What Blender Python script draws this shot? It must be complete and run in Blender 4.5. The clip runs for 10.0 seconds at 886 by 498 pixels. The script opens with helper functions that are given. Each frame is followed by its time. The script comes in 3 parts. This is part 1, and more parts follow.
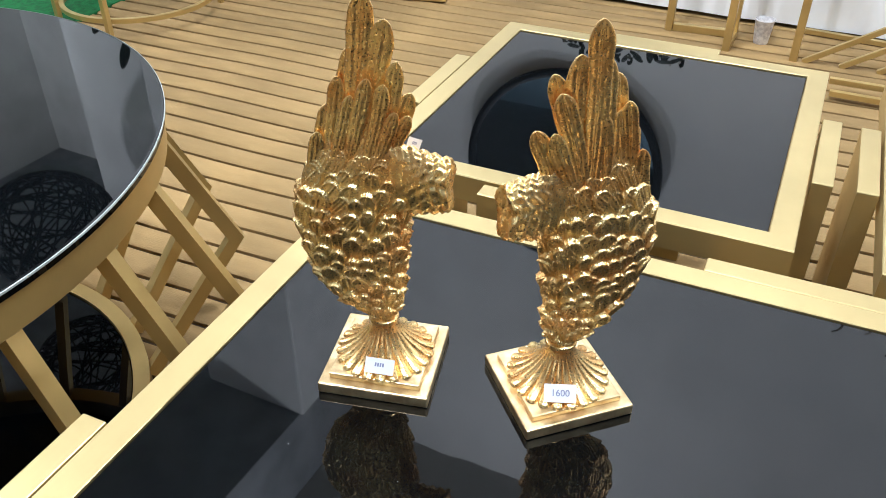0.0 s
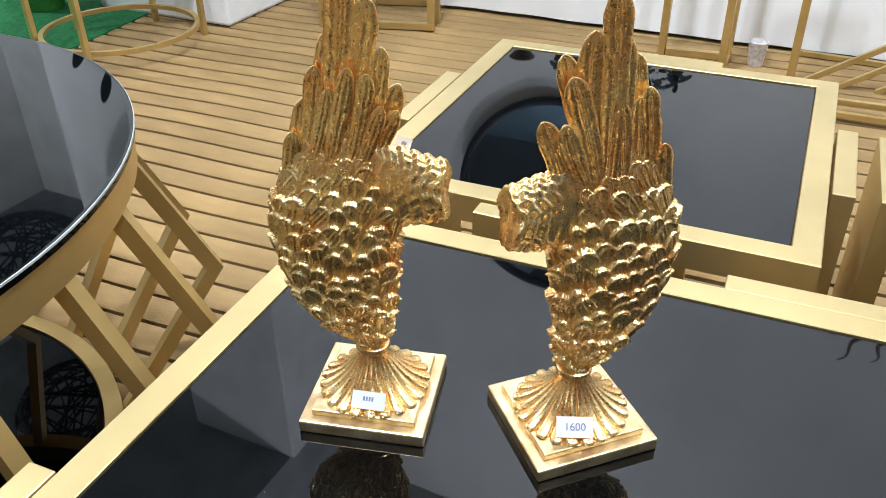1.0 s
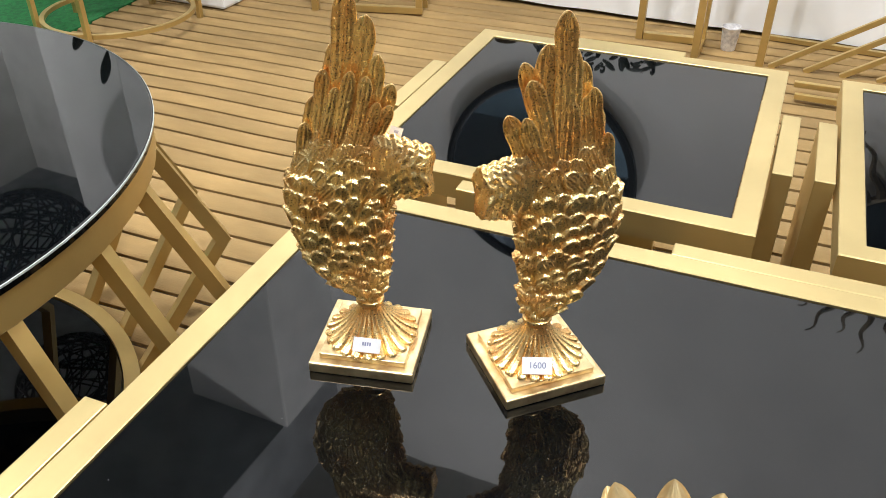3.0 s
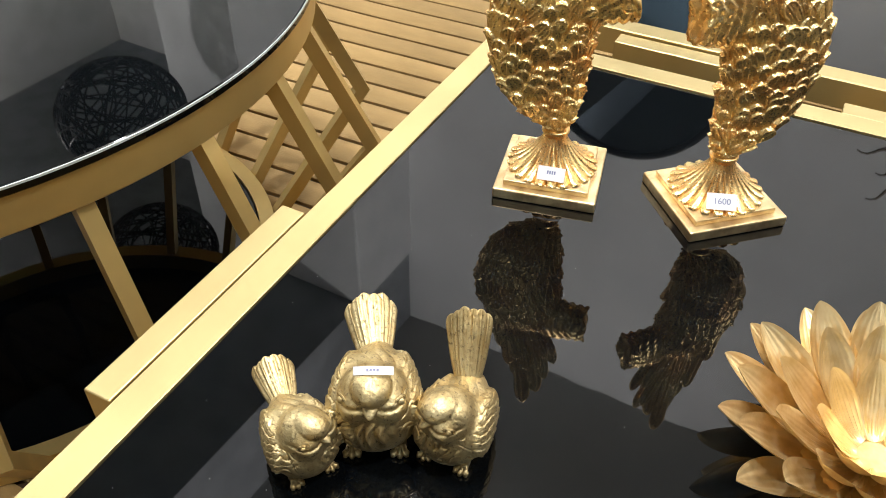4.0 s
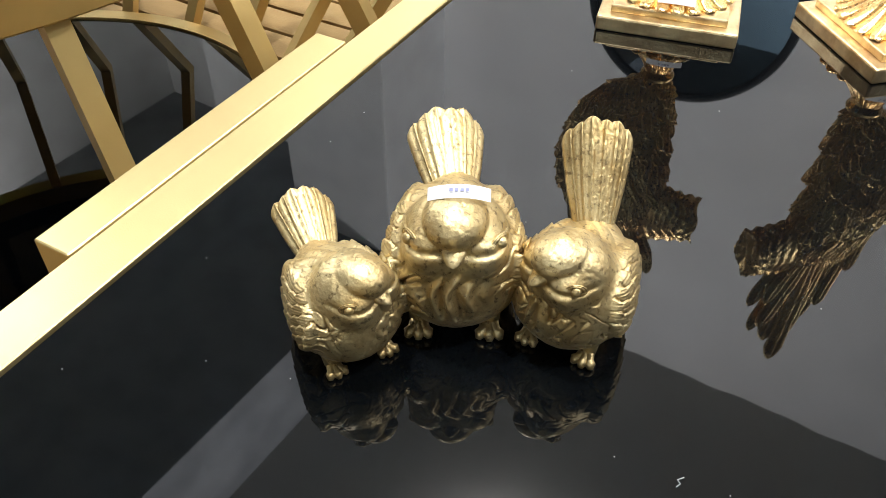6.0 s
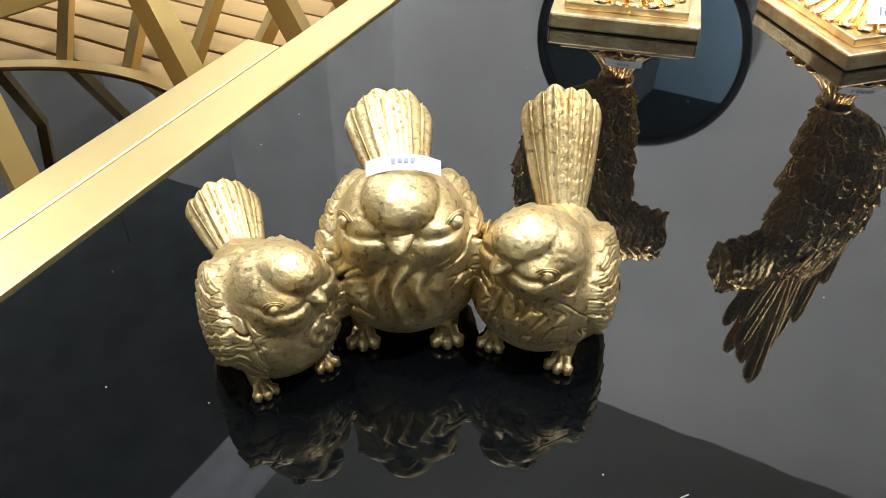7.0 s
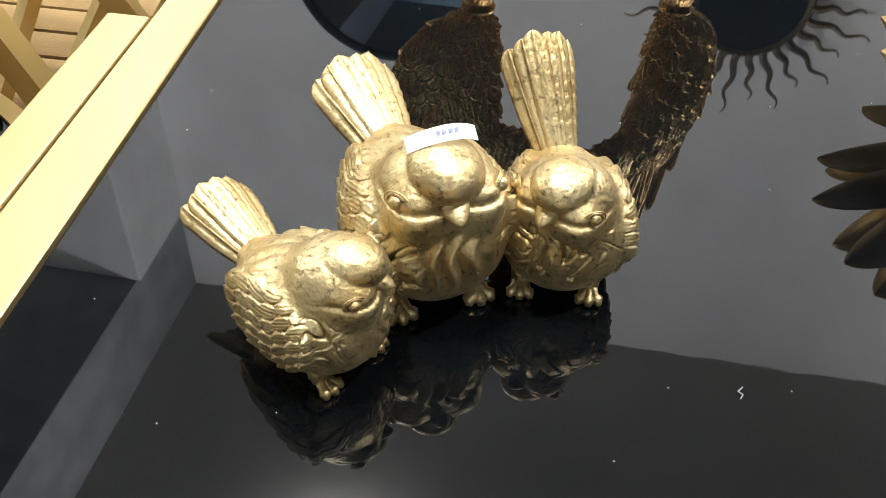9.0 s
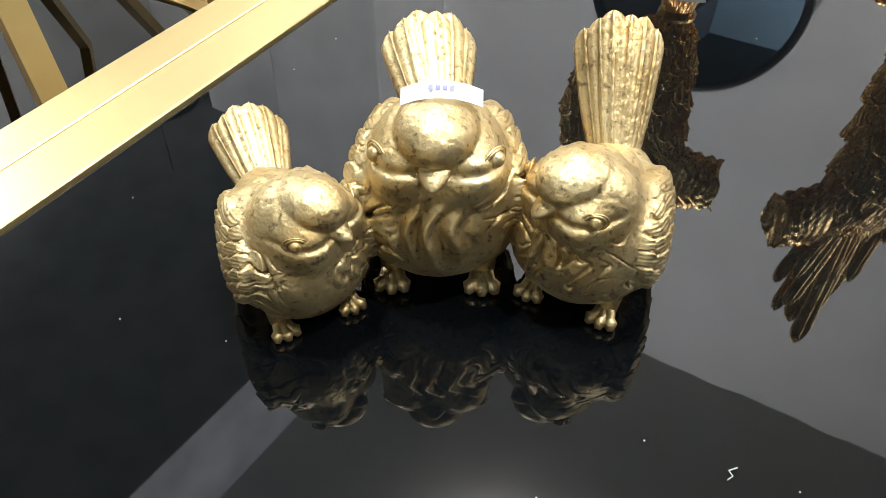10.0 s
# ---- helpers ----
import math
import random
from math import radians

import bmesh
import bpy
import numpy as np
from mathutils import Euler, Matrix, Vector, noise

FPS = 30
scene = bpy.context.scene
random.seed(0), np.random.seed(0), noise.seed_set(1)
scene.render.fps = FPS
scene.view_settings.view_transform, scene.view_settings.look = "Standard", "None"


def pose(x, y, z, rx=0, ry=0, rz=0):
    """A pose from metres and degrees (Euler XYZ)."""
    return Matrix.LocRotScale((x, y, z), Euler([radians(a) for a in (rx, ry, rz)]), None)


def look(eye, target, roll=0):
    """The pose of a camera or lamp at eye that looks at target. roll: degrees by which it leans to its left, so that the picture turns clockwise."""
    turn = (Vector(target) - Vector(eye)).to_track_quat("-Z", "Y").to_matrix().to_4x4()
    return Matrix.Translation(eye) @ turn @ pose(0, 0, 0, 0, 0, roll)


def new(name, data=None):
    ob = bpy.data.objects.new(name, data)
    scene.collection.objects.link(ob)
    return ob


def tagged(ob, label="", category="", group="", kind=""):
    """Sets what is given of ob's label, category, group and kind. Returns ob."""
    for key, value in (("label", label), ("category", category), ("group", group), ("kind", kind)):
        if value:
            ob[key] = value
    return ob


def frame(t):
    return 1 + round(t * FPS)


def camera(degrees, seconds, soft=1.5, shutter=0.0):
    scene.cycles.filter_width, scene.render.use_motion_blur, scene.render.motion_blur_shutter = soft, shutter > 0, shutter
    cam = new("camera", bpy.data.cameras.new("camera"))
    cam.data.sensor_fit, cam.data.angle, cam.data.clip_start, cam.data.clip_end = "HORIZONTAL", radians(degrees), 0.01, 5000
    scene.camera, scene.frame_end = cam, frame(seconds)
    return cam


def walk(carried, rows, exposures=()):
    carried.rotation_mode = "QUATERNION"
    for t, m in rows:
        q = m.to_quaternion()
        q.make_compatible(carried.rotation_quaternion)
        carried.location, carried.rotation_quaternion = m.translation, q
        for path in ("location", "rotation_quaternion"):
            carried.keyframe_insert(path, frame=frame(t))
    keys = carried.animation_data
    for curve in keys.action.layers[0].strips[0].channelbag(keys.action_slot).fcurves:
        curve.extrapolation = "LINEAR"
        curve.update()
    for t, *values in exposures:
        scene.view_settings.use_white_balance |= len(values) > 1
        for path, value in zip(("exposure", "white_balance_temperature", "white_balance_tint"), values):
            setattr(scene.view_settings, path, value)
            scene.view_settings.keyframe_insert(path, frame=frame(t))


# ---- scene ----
cam = camera(56.21, 10.0, soft=0.9)
PATH = [
    (0, (0.0244, 0.0034, 1.0091), (-0.7271, 1.4515, -0.1477), 0.11),
    (0.5, (0.0039, 0.0398, 0.9618), (-0.7576, 1.5187, -0.1486), -0.34),
    (1, (-0.006, 0.0558, 0.9453), (-0.7624, 1.5586, -0.1361), -0.57),
    (1.5, (-0.0024, 0.0548, 0.9638), (-0.7508, 1.5606, -0.1189), -0.75),
    (2, (0.0043, 0.0368, 0.9812), (-0.748, 1.5505, -0.0878), -1.13),
    (2.2, (0.0082, 0.0255, 0.9976), (-0.7424, 1.5393, -0.0724), -0.98),
    (3.3, (0.0564, -0.087, 1.0122), (-0.6608, 1.3666, -0.1593), 0.06),
    (3.5, (0.0337, -0.115, 0.9971), (-0.704, 1.2982, -0.2106), -0.09),
    (4, (-0.0364, -0.1657, 0.967), (-0.7991, 1.1365, -0.3455), 0.62),
    (4.5, (-0.0791, -0.1865, 0.9009), (-0.8154, 1.0176, -0.5161), 1.16),
    (5, (-0.0949, -0.1665, 0.8629), (-0.7995, 0.9727, -0.6222), 1.64),
    (5.5, (-0.1086, -0.1345, 0.825), (-0.8101, 0.984, -0.6773), 1.35),
    (5.7, (-0.1129, -0.1206, 0.8014), (-0.8473, 1.0316, -0.6591), 0.91),
    (6.8, (-0.1329, -0.0903, 0.6961), (-0.9416, 1.2584, -0.5396), -0.18),
    (7, (-0.1287, -0.0838, 0.6999), (-0.881, 1.2738, -0.5614), 0.51),
    (7.5, (-0.1767, -0.0816, 0.702), (-0.6684, 1.3009, -0.657), 0.76),
    (8, (-0.2066, -0.0881, 0.6882), (-0.4509, 1.3502, -0.68), 2.65),
    (8.5, (-0.2404, -0.0933, 0.6875), (-0.3603, 1.3563, -0.6852), 4.5),
    (9, (-0.229, -0.1113, 0.7104), (-0.4299, 1.3204, -0.6715), 3.83),
    (9.5, (-0.1945, -0.1081, 0.714), (-0.686, 1.2533, -0.6661), 1.77),
    (10, (-0.1375, -0.066, 0.683), (-0.9217, 1.1612, -0.6878), 0.63),
]
walk(cam, [(t, look(eye, target, roll)) for t, eye, target, roll in PATH],
     exposures=[(0.0, -0.38, 5350, 10), (2.2, -0.38, 5500, 10), (3.4, -0.42, 6050, 11), (5.5, -0.16, 5900, 11), (7.0, -0.13, 5850, 10), (10.0, -0.02, 5850, 11)])

# ---- light ----
WARM = (1.0, 0.94, 0.85)
# last two are added fill, unseen: one for the left walls, one for the wings
LAMPS = [(-0.855, 1.46), (-0.8, 0.05), (1.1, 0.1), (2.9, 2.2), (-4.5, 1.2), (0.3, -4.2)]
CEIL, SOFFIT = 3.65, 3.12
for lx, ly in LAMPS:
    bulb = bpy.data.lights.new("downlight_and_fill", "POINT")
    bulb.energy, bulb.color, bulb.shadow_soft_size = 330 if ly > -1 else 110, WARM, 0.055
    new("downlight_and_fill", bulb).location = (lx, ly, (CEIL if lx > -2 else SOFFIT) - 0.03)


# ---- materials ----
def material(name, base, rough=0.5, metal=0.0, vary=0.15, scale=40.0, bump=0.0, bump_scale=300.0, ior=1.45,
             rough_vary=0.1, tint=None, stretch=(1, 1, 1), per_piece=0.0, coat=0.0, specks=None):
    m = bpy.data.materials.new(name)
    m.use_nodes = True
    nt = m.node_tree
    nodes, links = nt.nodes, nt.links
    shader = nodes["Principled BSDF"]
    shader.inputs["Metallic"].default_value = metal
    shader.inputs["IOR"].default_value = ior
    shader.inputs["Coat Weight"].default_value = coat
    where = nodes.new("ShaderNodeTexCoord")
    squash = nodes.new("ShaderNodeMapping")
    squash.inputs["Scale"].default_value = stretch
    links.new(where.outputs["Object"], squash.inputs["Vector"])
    coarse = nodes.new("ShaderNodeTexNoise")
    coarse.inputs["Scale"].default_value, coarse.inputs["Detail"].default_value = scale, 5
    fine = nodes.new("ShaderNodeTexNoise")
    fine.inputs["Scale"].default_value, fine.inputs["Detail"].default_value = bump_scale, 3
    for n in (coarse, fine):
        links.new(squash.outputs["Vector"], n.inputs["Vector"])
    ramp = nodes.new("ShaderNodeMix")
    ramp.data_type = "RGBA"
    dark = tint or tuple(c * (1 - 2 * vary) for c in base)
    ramp.inputs["A"].default_value = (*dark, 1)
    ramp.inputs["B"].default_value = (*[min(1, c * (1 + vary)) for c in base], 1)
    spread = nodes.new("ShaderNodeMapRange")
    spread.inputs["From Min"].default_value, spread.inputs["From Max"].default_value = 0.3, 0.62
    links.new(coarse.outputs["Fac"], spread.inputs["Value"])
    links.new(spread.outputs["Result"], ramp.inputs["Factor"])
    colour = ramp.outputs["Result"]
    if per_piece:
        info = nodes.new("ShaderNodeObjectInfo")
        hue = nodes.new("ShaderNodeHueSaturation")
        level = nodes.new("ShaderNodeMapRange")
        level.inputs["To Min"].default_value, level.inputs["To Max"].default_value = 1 - per_piece, 1 + per_piece
        links.new(info.outputs["Random"], level.inputs["Value"])
        links.new(level.outputs["Result"], hue.inputs["Value"])
        links.new(colour, hue.inputs["Color"])
        colour = hue.outputs["Color"]
    if specks:
        dots = nodes.new("ShaderNodeTexNoise")
        dots.inputs["Scale"].default_value, dots.inputs["Detail"].default_value = 330, 5
        dots.inputs["Roughness"].default_value = 0.65
        links.new(squash.outputs["Vector"], dots.inputs["Vector"])
        cut = nodes.new("ShaderNodeMapRange")
        cut.inputs["From Min"].default_value, cut.inputs["From Max"].default_value = 0.545, 0.66
        cut.inputs["To Max"].default_value = 0.75
        links.new(dots.outputs["Fac"], cut.inputs["Value"])
        worn = nodes.new("ShaderNodeMix")
        worn.data_type = "RGBA"
        worn.inputs["B"].default_value = (*specks, 1)
        links.new(cut.outputs["Result"], worn.inputs["Factor"])
        links.new(colour, worn.inputs["A"])
        colour = worn.outputs["Result"]
    links.new(colour, shader.inputs["Base Color"])
    gloss = nodes.new("ShaderNodeMapRange")
    gloss.inputs["To Min"].default_value = max(0.0, rough - rough_vary)
    gloss.inputs["To Max"].default_value = min(1.0, rough + rough_vary)
    links.new(fine.outputs["Fac"], gloss.inputs["Value"])
    links.new(gloss.outputs["Result"], shader.inputs["Roughness"])
    if bump:
        relief = nodes.new("ShaderNodeBump")
        relief.inputs["Strength"].default_value, relief.inputs["Distance"].default_value = 0.6, bump
        links.new(fine.outputs["Fac"], relief.inputs["Height"])
        links.new(relief.outputs["Normal"], shader.inputs["Normal"])
    return m


FRAME_GOLD = material("satin_gold_paint", (0.64, 0.51, 0.24), 0.38, 0.85, 0.06, 6, 0.0001, 900, rough_vary=0.06)
FRAME_DARK = material("brushed_gold_tube", (0.55, 0.40, 0.15), 0.36, 0.7, 0.08, 8, 0.0001, 700, rough_vary=0.06)
ANTIQUE = material("antique_gold_leaf", (1.0, 0.72, 0.32), 0.29, 0.95, 0.04, 28, 0.00026, 520, tint=(0.88, 0.48, 0.165), rough_vary=0.1)
PLINTH_GOLD = material("rubbed_gold_plinth", (0.84, 0.67, 0.38), 0.36, 0.92, 0.10, 60, 0.0007, 350, tint=(0.60, 0.41, 0.20), rough_vary=0.12)
CHAMPAGNE = material("champagne_gold_resin", (0.54, 0.44, 0.235), 0.46, 0.90, 0.1, 40, 0.0007, 420, tint=(0.40, 0.28, 0.11), rough_vary=0.1, specks=(0.11, 0.075, 0.035))
PETAL_GOLD = material("pale_gold_petal", (0.80, 0.64, 0.35), 0.40, 0.85, 0.08, 45, 0.0004, 300, tint=(0.66, 0.46, 0.19), rough_vary=0.1)
LEAF_GOLD = material("bright_gold_leaf", (0.88, 0.73, 0.36), 0.27, 0.95, 0.06, 60, 0.0004, 400, tint=(0.83, 0.66, 0.30), rough_vary=0.08)
BLACK_GLASS = material("black_glass", (0.0015, 0.002, 0.0025), 0.02, 0.0, 0.2, 5, 0.0, 30, ior=1.42, rough_vary=0.012)
GLASS_EDGE = material("ground_glass_edge", (0.42, 0.46, 0.45), 0.3, 0.0, 0.1, 20)
DECK = material("tan_deck_carpet", (0.315, 0.205, 0.078), 0.85, 0.0, 0.13, 14, 0.0012, 420, stretch=(0.25, 1, 1), per_piece=0.10)
JOINT = material("brown_joint", (0.06, 0.033, 0.014), 0.9, 0.0, 0.2, 30)
DRAPE = material("white_fabric", (0.90, 0.905, 0.91), 0.8, 0.0, 0.03, 3, 0.0004, 500)
PAINTED = material("white_panel", (0.83, 0.83, 0.82), 0.7, 0.0, 0.05, 5, 0.001, 120)
# pale blue stands in for bluish light that the wall mirrors reflect
BLUE_LIGHT = material("painted_blue_light", (0.62, 0.82, 0.96), 0.8, 0.0, 0.06, 2)
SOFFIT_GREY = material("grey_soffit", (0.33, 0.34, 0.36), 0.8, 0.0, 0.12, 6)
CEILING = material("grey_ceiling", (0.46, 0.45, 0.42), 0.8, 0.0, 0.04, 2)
# dark colour stands in for shade, so gold mirrored from below stays dark
CEILING_SHADE = material("shade_dark_ceiling", (0.13, 0.13, 0.125), 0.8, 0.0, 0.1, 2)
# warm tone of the unseen front wall, picked to throw fill onto the gold
FRONT_FILL = material("warm_fill_wall", (0.34, 0.27, 0.20), 0.8, 0.0, 0.06, 2)
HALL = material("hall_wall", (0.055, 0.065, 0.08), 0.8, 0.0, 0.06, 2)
GREEN = material("green_carpet", (0.012, 0.13, 0.03), 0.95, 0.0, 0.2, 60, 0.003, 500)
POT_GREEN = material("green_glaze", (0.05, 0.18, 0.03), 0.25, 0.0, 0.2, 20)
LEAVES = material("dark_leaves", (0.012, 0.02, 0.012), 0.5, 0.0, 0.3, 30)
PAPER = material("white_label", (0.86, 0.86, 0.88), 0.6, 0.0, 0.02, 30)
INK = material("blue_black_ink", (0.26, 0.27, 0.42), 0.6, 0.0, 0.1, 30)
CUP = material("printed_paper_cup", (0.72, 0.70, 0.69), 0.45, 0.0, 0.12, 70, tint=(0.42, 0.40, 0.42))
COLUMN = material("white_column", (0.84, 0.85, 0.86), 0.7, 0.0, 0.05, 5, 0.001, 120)
IRON = material("black_iron", (0.012, 0.012, 0.013), 0.45, 0.4, 0.2, 60)
BRONZE = material("dark_bronze", (0.16, 0.13, 0.09), 0.4, 0.8, 0.2, 50)
MIRROR = material("mirror_silver", (0.66, 0.77, 0.88), 0.01, 1.0, 0.0, 4, rough_vary=0.005)
LINT = material("pale_lint", (0.5, 0.5, 0.48), 0.8)
GLOW = bpy.data.materials.new("lit_lamp_glass")
GLOW.use_nodes = True
GLOW.node_tree.nodes["Principled BSDF"].inputs["Emission Color"].default_value = (*WARM, 1)
GLOW.node_tree.nodes["Principled BSDF"].inputs["Emission Strength"].default_value = 60


# ---- mesh tools ----
class Shape:
    """Vertices and faces that grow piece by piece."""

    def __init__(self):
        self.v, self.f = [], []

    def add(self, verts, faces):
        k = len(self.v)
        self.v += [tuple(p) for p in verts]
        self.f += [tuple(i + k for i in f) for f in faces]
        return self

    def grid(self, rows, closed=False, cap=False):
        """Rows of points, skinned; closed: each row is a loop; cap: close the two ends of the loops."""
        n, m = len(rows), len(rows[0])
        faces = []
        for i in range(n - 1):
            for j in range(m if closed else m - 1):
                k = (j + 1) % m
                faces.append((i * m + j, i * m + k, (i + 1) * m + k, (i + 1) * m + j))
        if cap:
            faces.append(tuple(reversed(range(m))))
            faces.append(tuple((n - 1) * m + j for j in range(m)))
        return self.add([p for r in rows for p in r], faces)

    def lathe(self, profile, seg=48, at=(0, 0, 0)):
        rows = []
        for r, z in profile:
            rows.append([(at[0] + r * math.cos(2 * math.pi * k / seg), at[1] + r * math.sin(2 * math.pi * k / seg), at[2] + z) for k in range(seg)])
        return self.grid(rows, closed=True)

    def box(self, size, at=(0, 0, 0), bevel=0.002, m=None):
        bm = bmesh.new()
        bmesh.ops.create_cube(bm, size=1)
        bmesh.ops.scale(bm, vec=size, verts=bm.verts)
        if bevel:
            bmesh.ops.bevel(bm, geom=bm.edges, offset=bevel, segments=2, affect="EDGES", profile=0.5)
        move = Matrix.Translation(at) @ (m or Matrix())
        bm.verts.ensure_lookup_table()
        self.add([move @ v.co for v in bm.verts], [[v.index for v in f.verts] for f in bm.faces])
        bm.free()
        return self

    def bar(self, p, q, w, h, bevel=0.002):
        p, q = Vector(p), Vector(q)
        d = q - p
        return self.box((w, h, d.length), (p + q) / 2, bevel, d.to_track_quat("Z", "Y").to_matrix().to_4x4())

    def tube(self, points, r, seg=8, cap=True):
        pts = [Vector(p) for p in points]
        rows = []
        for i, p in enumerate(pts):
            d = (pts[min(i + 1, len(pts) - 1)] - pts[max(i - 1, 0)]).normalized()
            a = d.orthogonal().normalized() if i == 0 else (a - a.dot(d) * d).normalized()
            b = d.cross(a)
            rad = r[i] if isinstance(r, (list, tuple)) else r
            rows.append([p + rad * (math.cos(2 * math.pi * k / seg) * a + math.sin(2 * math.pi * k / seg) * b) for k in range(seg)])
        return self.grid(rows, closed=True, cap=cap)

    def ball(self, c, r, seg=12, m=None):
        rows = []
        for i in range(seg // 2 + 1):
            t = math.pi * i / (seg // 2)
            rows.append([(c[0] + max(1e-5, math.sin(t)) * math.cos(2 * math.pi * k / seg) * r[0], c[1] + max(1e-5, math.sin(t)) * math.sin(2 * math.pi * k / seg) * r[1],
                          c[2] + math.cos(t) * r[2]) for k in range(seg)])
        if m is not None:
            rows = [[m @ Vector(p) for p in row] for row in rows]
        return self.grid(rows, closed=True)

    def blade(self, base, tip, width, thick, face, n=10, root=0.55, curl=0.0, rib=0.25, tip_round=0.28, barb=0.0, pitch=0.004):
        """A feather or petal: a long rounded blade from base to tip with a raised rib, facing 'face'."""
        base, tip, face = Vector(base), Vector(tip), Vector(face)
        d = tip - base
        face = (face - face.dot(d) / d.length_squared * d).normalized()
        side = d.normalized().cross(face)
        rows = []
        for i in range(n + 1):
            s = 1 - (1 - i / n) ** 1.7
            w = root + (1 - root) * math.sin(min(1.0, s / 0.62) * math.pi / 2)
            if s > 1 - tip_round:
                w *= math.sqrt(max(0.0004, 1 - ((s - 1 + tip_round) / tip_round) ** 2))
            w *= width / 2
            t = thick * (0.45 + 0.55 * min(1.0, (1 - s) * 4 + 0.1))
            c = base + d * s + face * curl * d.length * s * s
            ring = []
            for u in (-1, -0.80, -0.45, -0.12, 0, 0.12, 0.45, 0.80, 1):
                hgt = t * (0.15 + 0.85 * math.sqrt(max(0, 1 - u * u))) + (rib * t if u == 0 else -rib * t * 0.7 if abs(u) == 0.12 else 0)
                if barb and abs(u) < 0.9:
                    run = (s * d.length - abs(u) * w * 1.6) / pitch
                    hgt += barb * t * (abs((run % 1) * 2 - 1) - 0.5) * (0 if u == 0 else 1)
                ring.append(c + side * w * u + face * hgt)
            for u in (0.6, 0, -0.6):
                ring.append(c + side * w * u - face * t * 0.35)
            rows.append(ring)
        return self.grid(rows, closed=True, cap=True)

    def moved(self, m, flip=False):
        self.v = [tuple(m @ Vector(p)) for p in self.v]
        if flip:
            self.f = [tuple(reversed(f)) for f in self.f]
        return self


def part(name, shape, mat, parent=None, label="", smooth=False, m=None):
    mesh = bpy.data.meshes.new(name)
    mesh.from_pydata(shape.v, [], shape.f)
    mesh.materials.append(mat)
    mesh.validate()
    bm = bmesh.new()
    bm.from_mesh(mesh)
    bmesh.ops.recalc_face_normals(bm, faces=bm.faces)
    bm.to_mesh(mesh)
    bm.free()
    if smooth:
        mesh.shade_smooth()
        if smooth != "all":
            mesh.set_sharp_from_angle(angle=radians(40))
    ob = new(name, mesh)
    if m is not None:
        ob.matrix_world = m
    if parent is not None:
        ob.parent = parent
    return tagged(ob, label)


def thing(name, at, label, category, group=""):
    ob = new(name)
    ob.empty_display_size = 0.05
    ob.matrix_world = at
    return tagged(ob, label, category, group)


# ---- the hall ----
WALL_TURN = 1.8
floor = part("floor", Shape().box((11, 10, 0.1), (-0.3, -0.6, -0.061), 0), JOINT)
tagged(floor, "dark joints under the tan deck-striped carpet", "floor", kind="structure")

wall = Shape()
rows = []
for zi in (0.015, 0.6, 1.4, 2.4, CEIL):
    row = []
    for i in range(143):
        x = -3.4 + i * 0.057
        row.append((x, 0.007 * math.sin(x * 9.0) * math.sin(x * 2.3 + 1) + 0.004 * math.sin(x * 23), zi))
    rows.append(row)
wall.grid(rows)
wall.grid([[(p[0], p[1] + 0.06, p[2]) for p in reversed(r)] for r in rows])
back = part("wall_back", wall, DRAPE, smooth="all", m=pose(-0.3, 2.935, 0, 0, 0, WALL_TURN))
tagged(back, "white gathered fabric wall lining behind the tables", "wall", kind="structure")
# front wall: warm fill colour below, blue light colour above for the mirrors
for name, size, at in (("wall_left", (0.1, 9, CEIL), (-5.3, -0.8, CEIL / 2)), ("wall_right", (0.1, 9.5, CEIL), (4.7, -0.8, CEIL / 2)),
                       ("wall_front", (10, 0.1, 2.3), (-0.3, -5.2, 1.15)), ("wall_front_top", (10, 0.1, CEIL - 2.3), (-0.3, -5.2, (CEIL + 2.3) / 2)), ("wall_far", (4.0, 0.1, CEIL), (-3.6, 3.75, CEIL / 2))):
    tagged(part(name, Shape().box(size, at, 0), HALL if name == "wall_right" else FRONT_FILL if name == "wall_front" else BLUE_LIGHT if name == "wall_front_top" else PAINTED), "plain flat hall wall, light put into the front one's colour", "wall", kind="structure")
# front part has shade in its colour, middle part has bluish light in its colour
for name, y0, y1, mat, label in (("ceiling", 0.55, 4.3, CEILING, "plain grey hall ceiling"), ("ceiling_middle", -1.0, 0.55, BLUE_LIGHT, "middle part of the ceiling, bluish light put into its pale colour"),
                                 ("ceiling_front", -5.3, -1.0, CEILING_SHADE, "unseen front part of the ceiling, shade put into its dark colour")):
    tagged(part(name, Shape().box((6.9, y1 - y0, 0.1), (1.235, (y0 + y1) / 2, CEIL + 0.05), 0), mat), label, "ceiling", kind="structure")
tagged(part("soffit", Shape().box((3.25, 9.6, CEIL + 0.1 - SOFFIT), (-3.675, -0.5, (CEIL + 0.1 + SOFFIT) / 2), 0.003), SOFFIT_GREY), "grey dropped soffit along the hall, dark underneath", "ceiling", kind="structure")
# the two added fill lamps get the same fitting as the downlights
for lx, ly in LAMPS:
    d = thing("downlight", pose(lx, ly, CEIL if lx > -2 else SOFFIT), "round white recessed ceiling downlight, switched on; left and front ones added as fill", "downlight", "ceiling downlights")
    part("trim_ring", Shape().lathe([(0.058, -0.02), (0.08, -0.018), (0.08, 0.0), (0.058, 0.0)], 32), PAINTED, d, smooth=True)
    part("lamp_glass", Shape().lathe([(0.0001, -0.012), (0.058, -0.012)], 32), GLOW, d, "glowing lamp glass")

block = part("partition", Shape().box((0.62, 0.62, SOFFIT - 0.002), (-0.31, 0.31, SOFFIT / 2), 0.012), COLUMN, m=pose(-2.025, 2.365, 0, 0, 0, 1))
tagged(block, "white boxed-out column standing on the carpet", "column", kind="structure")
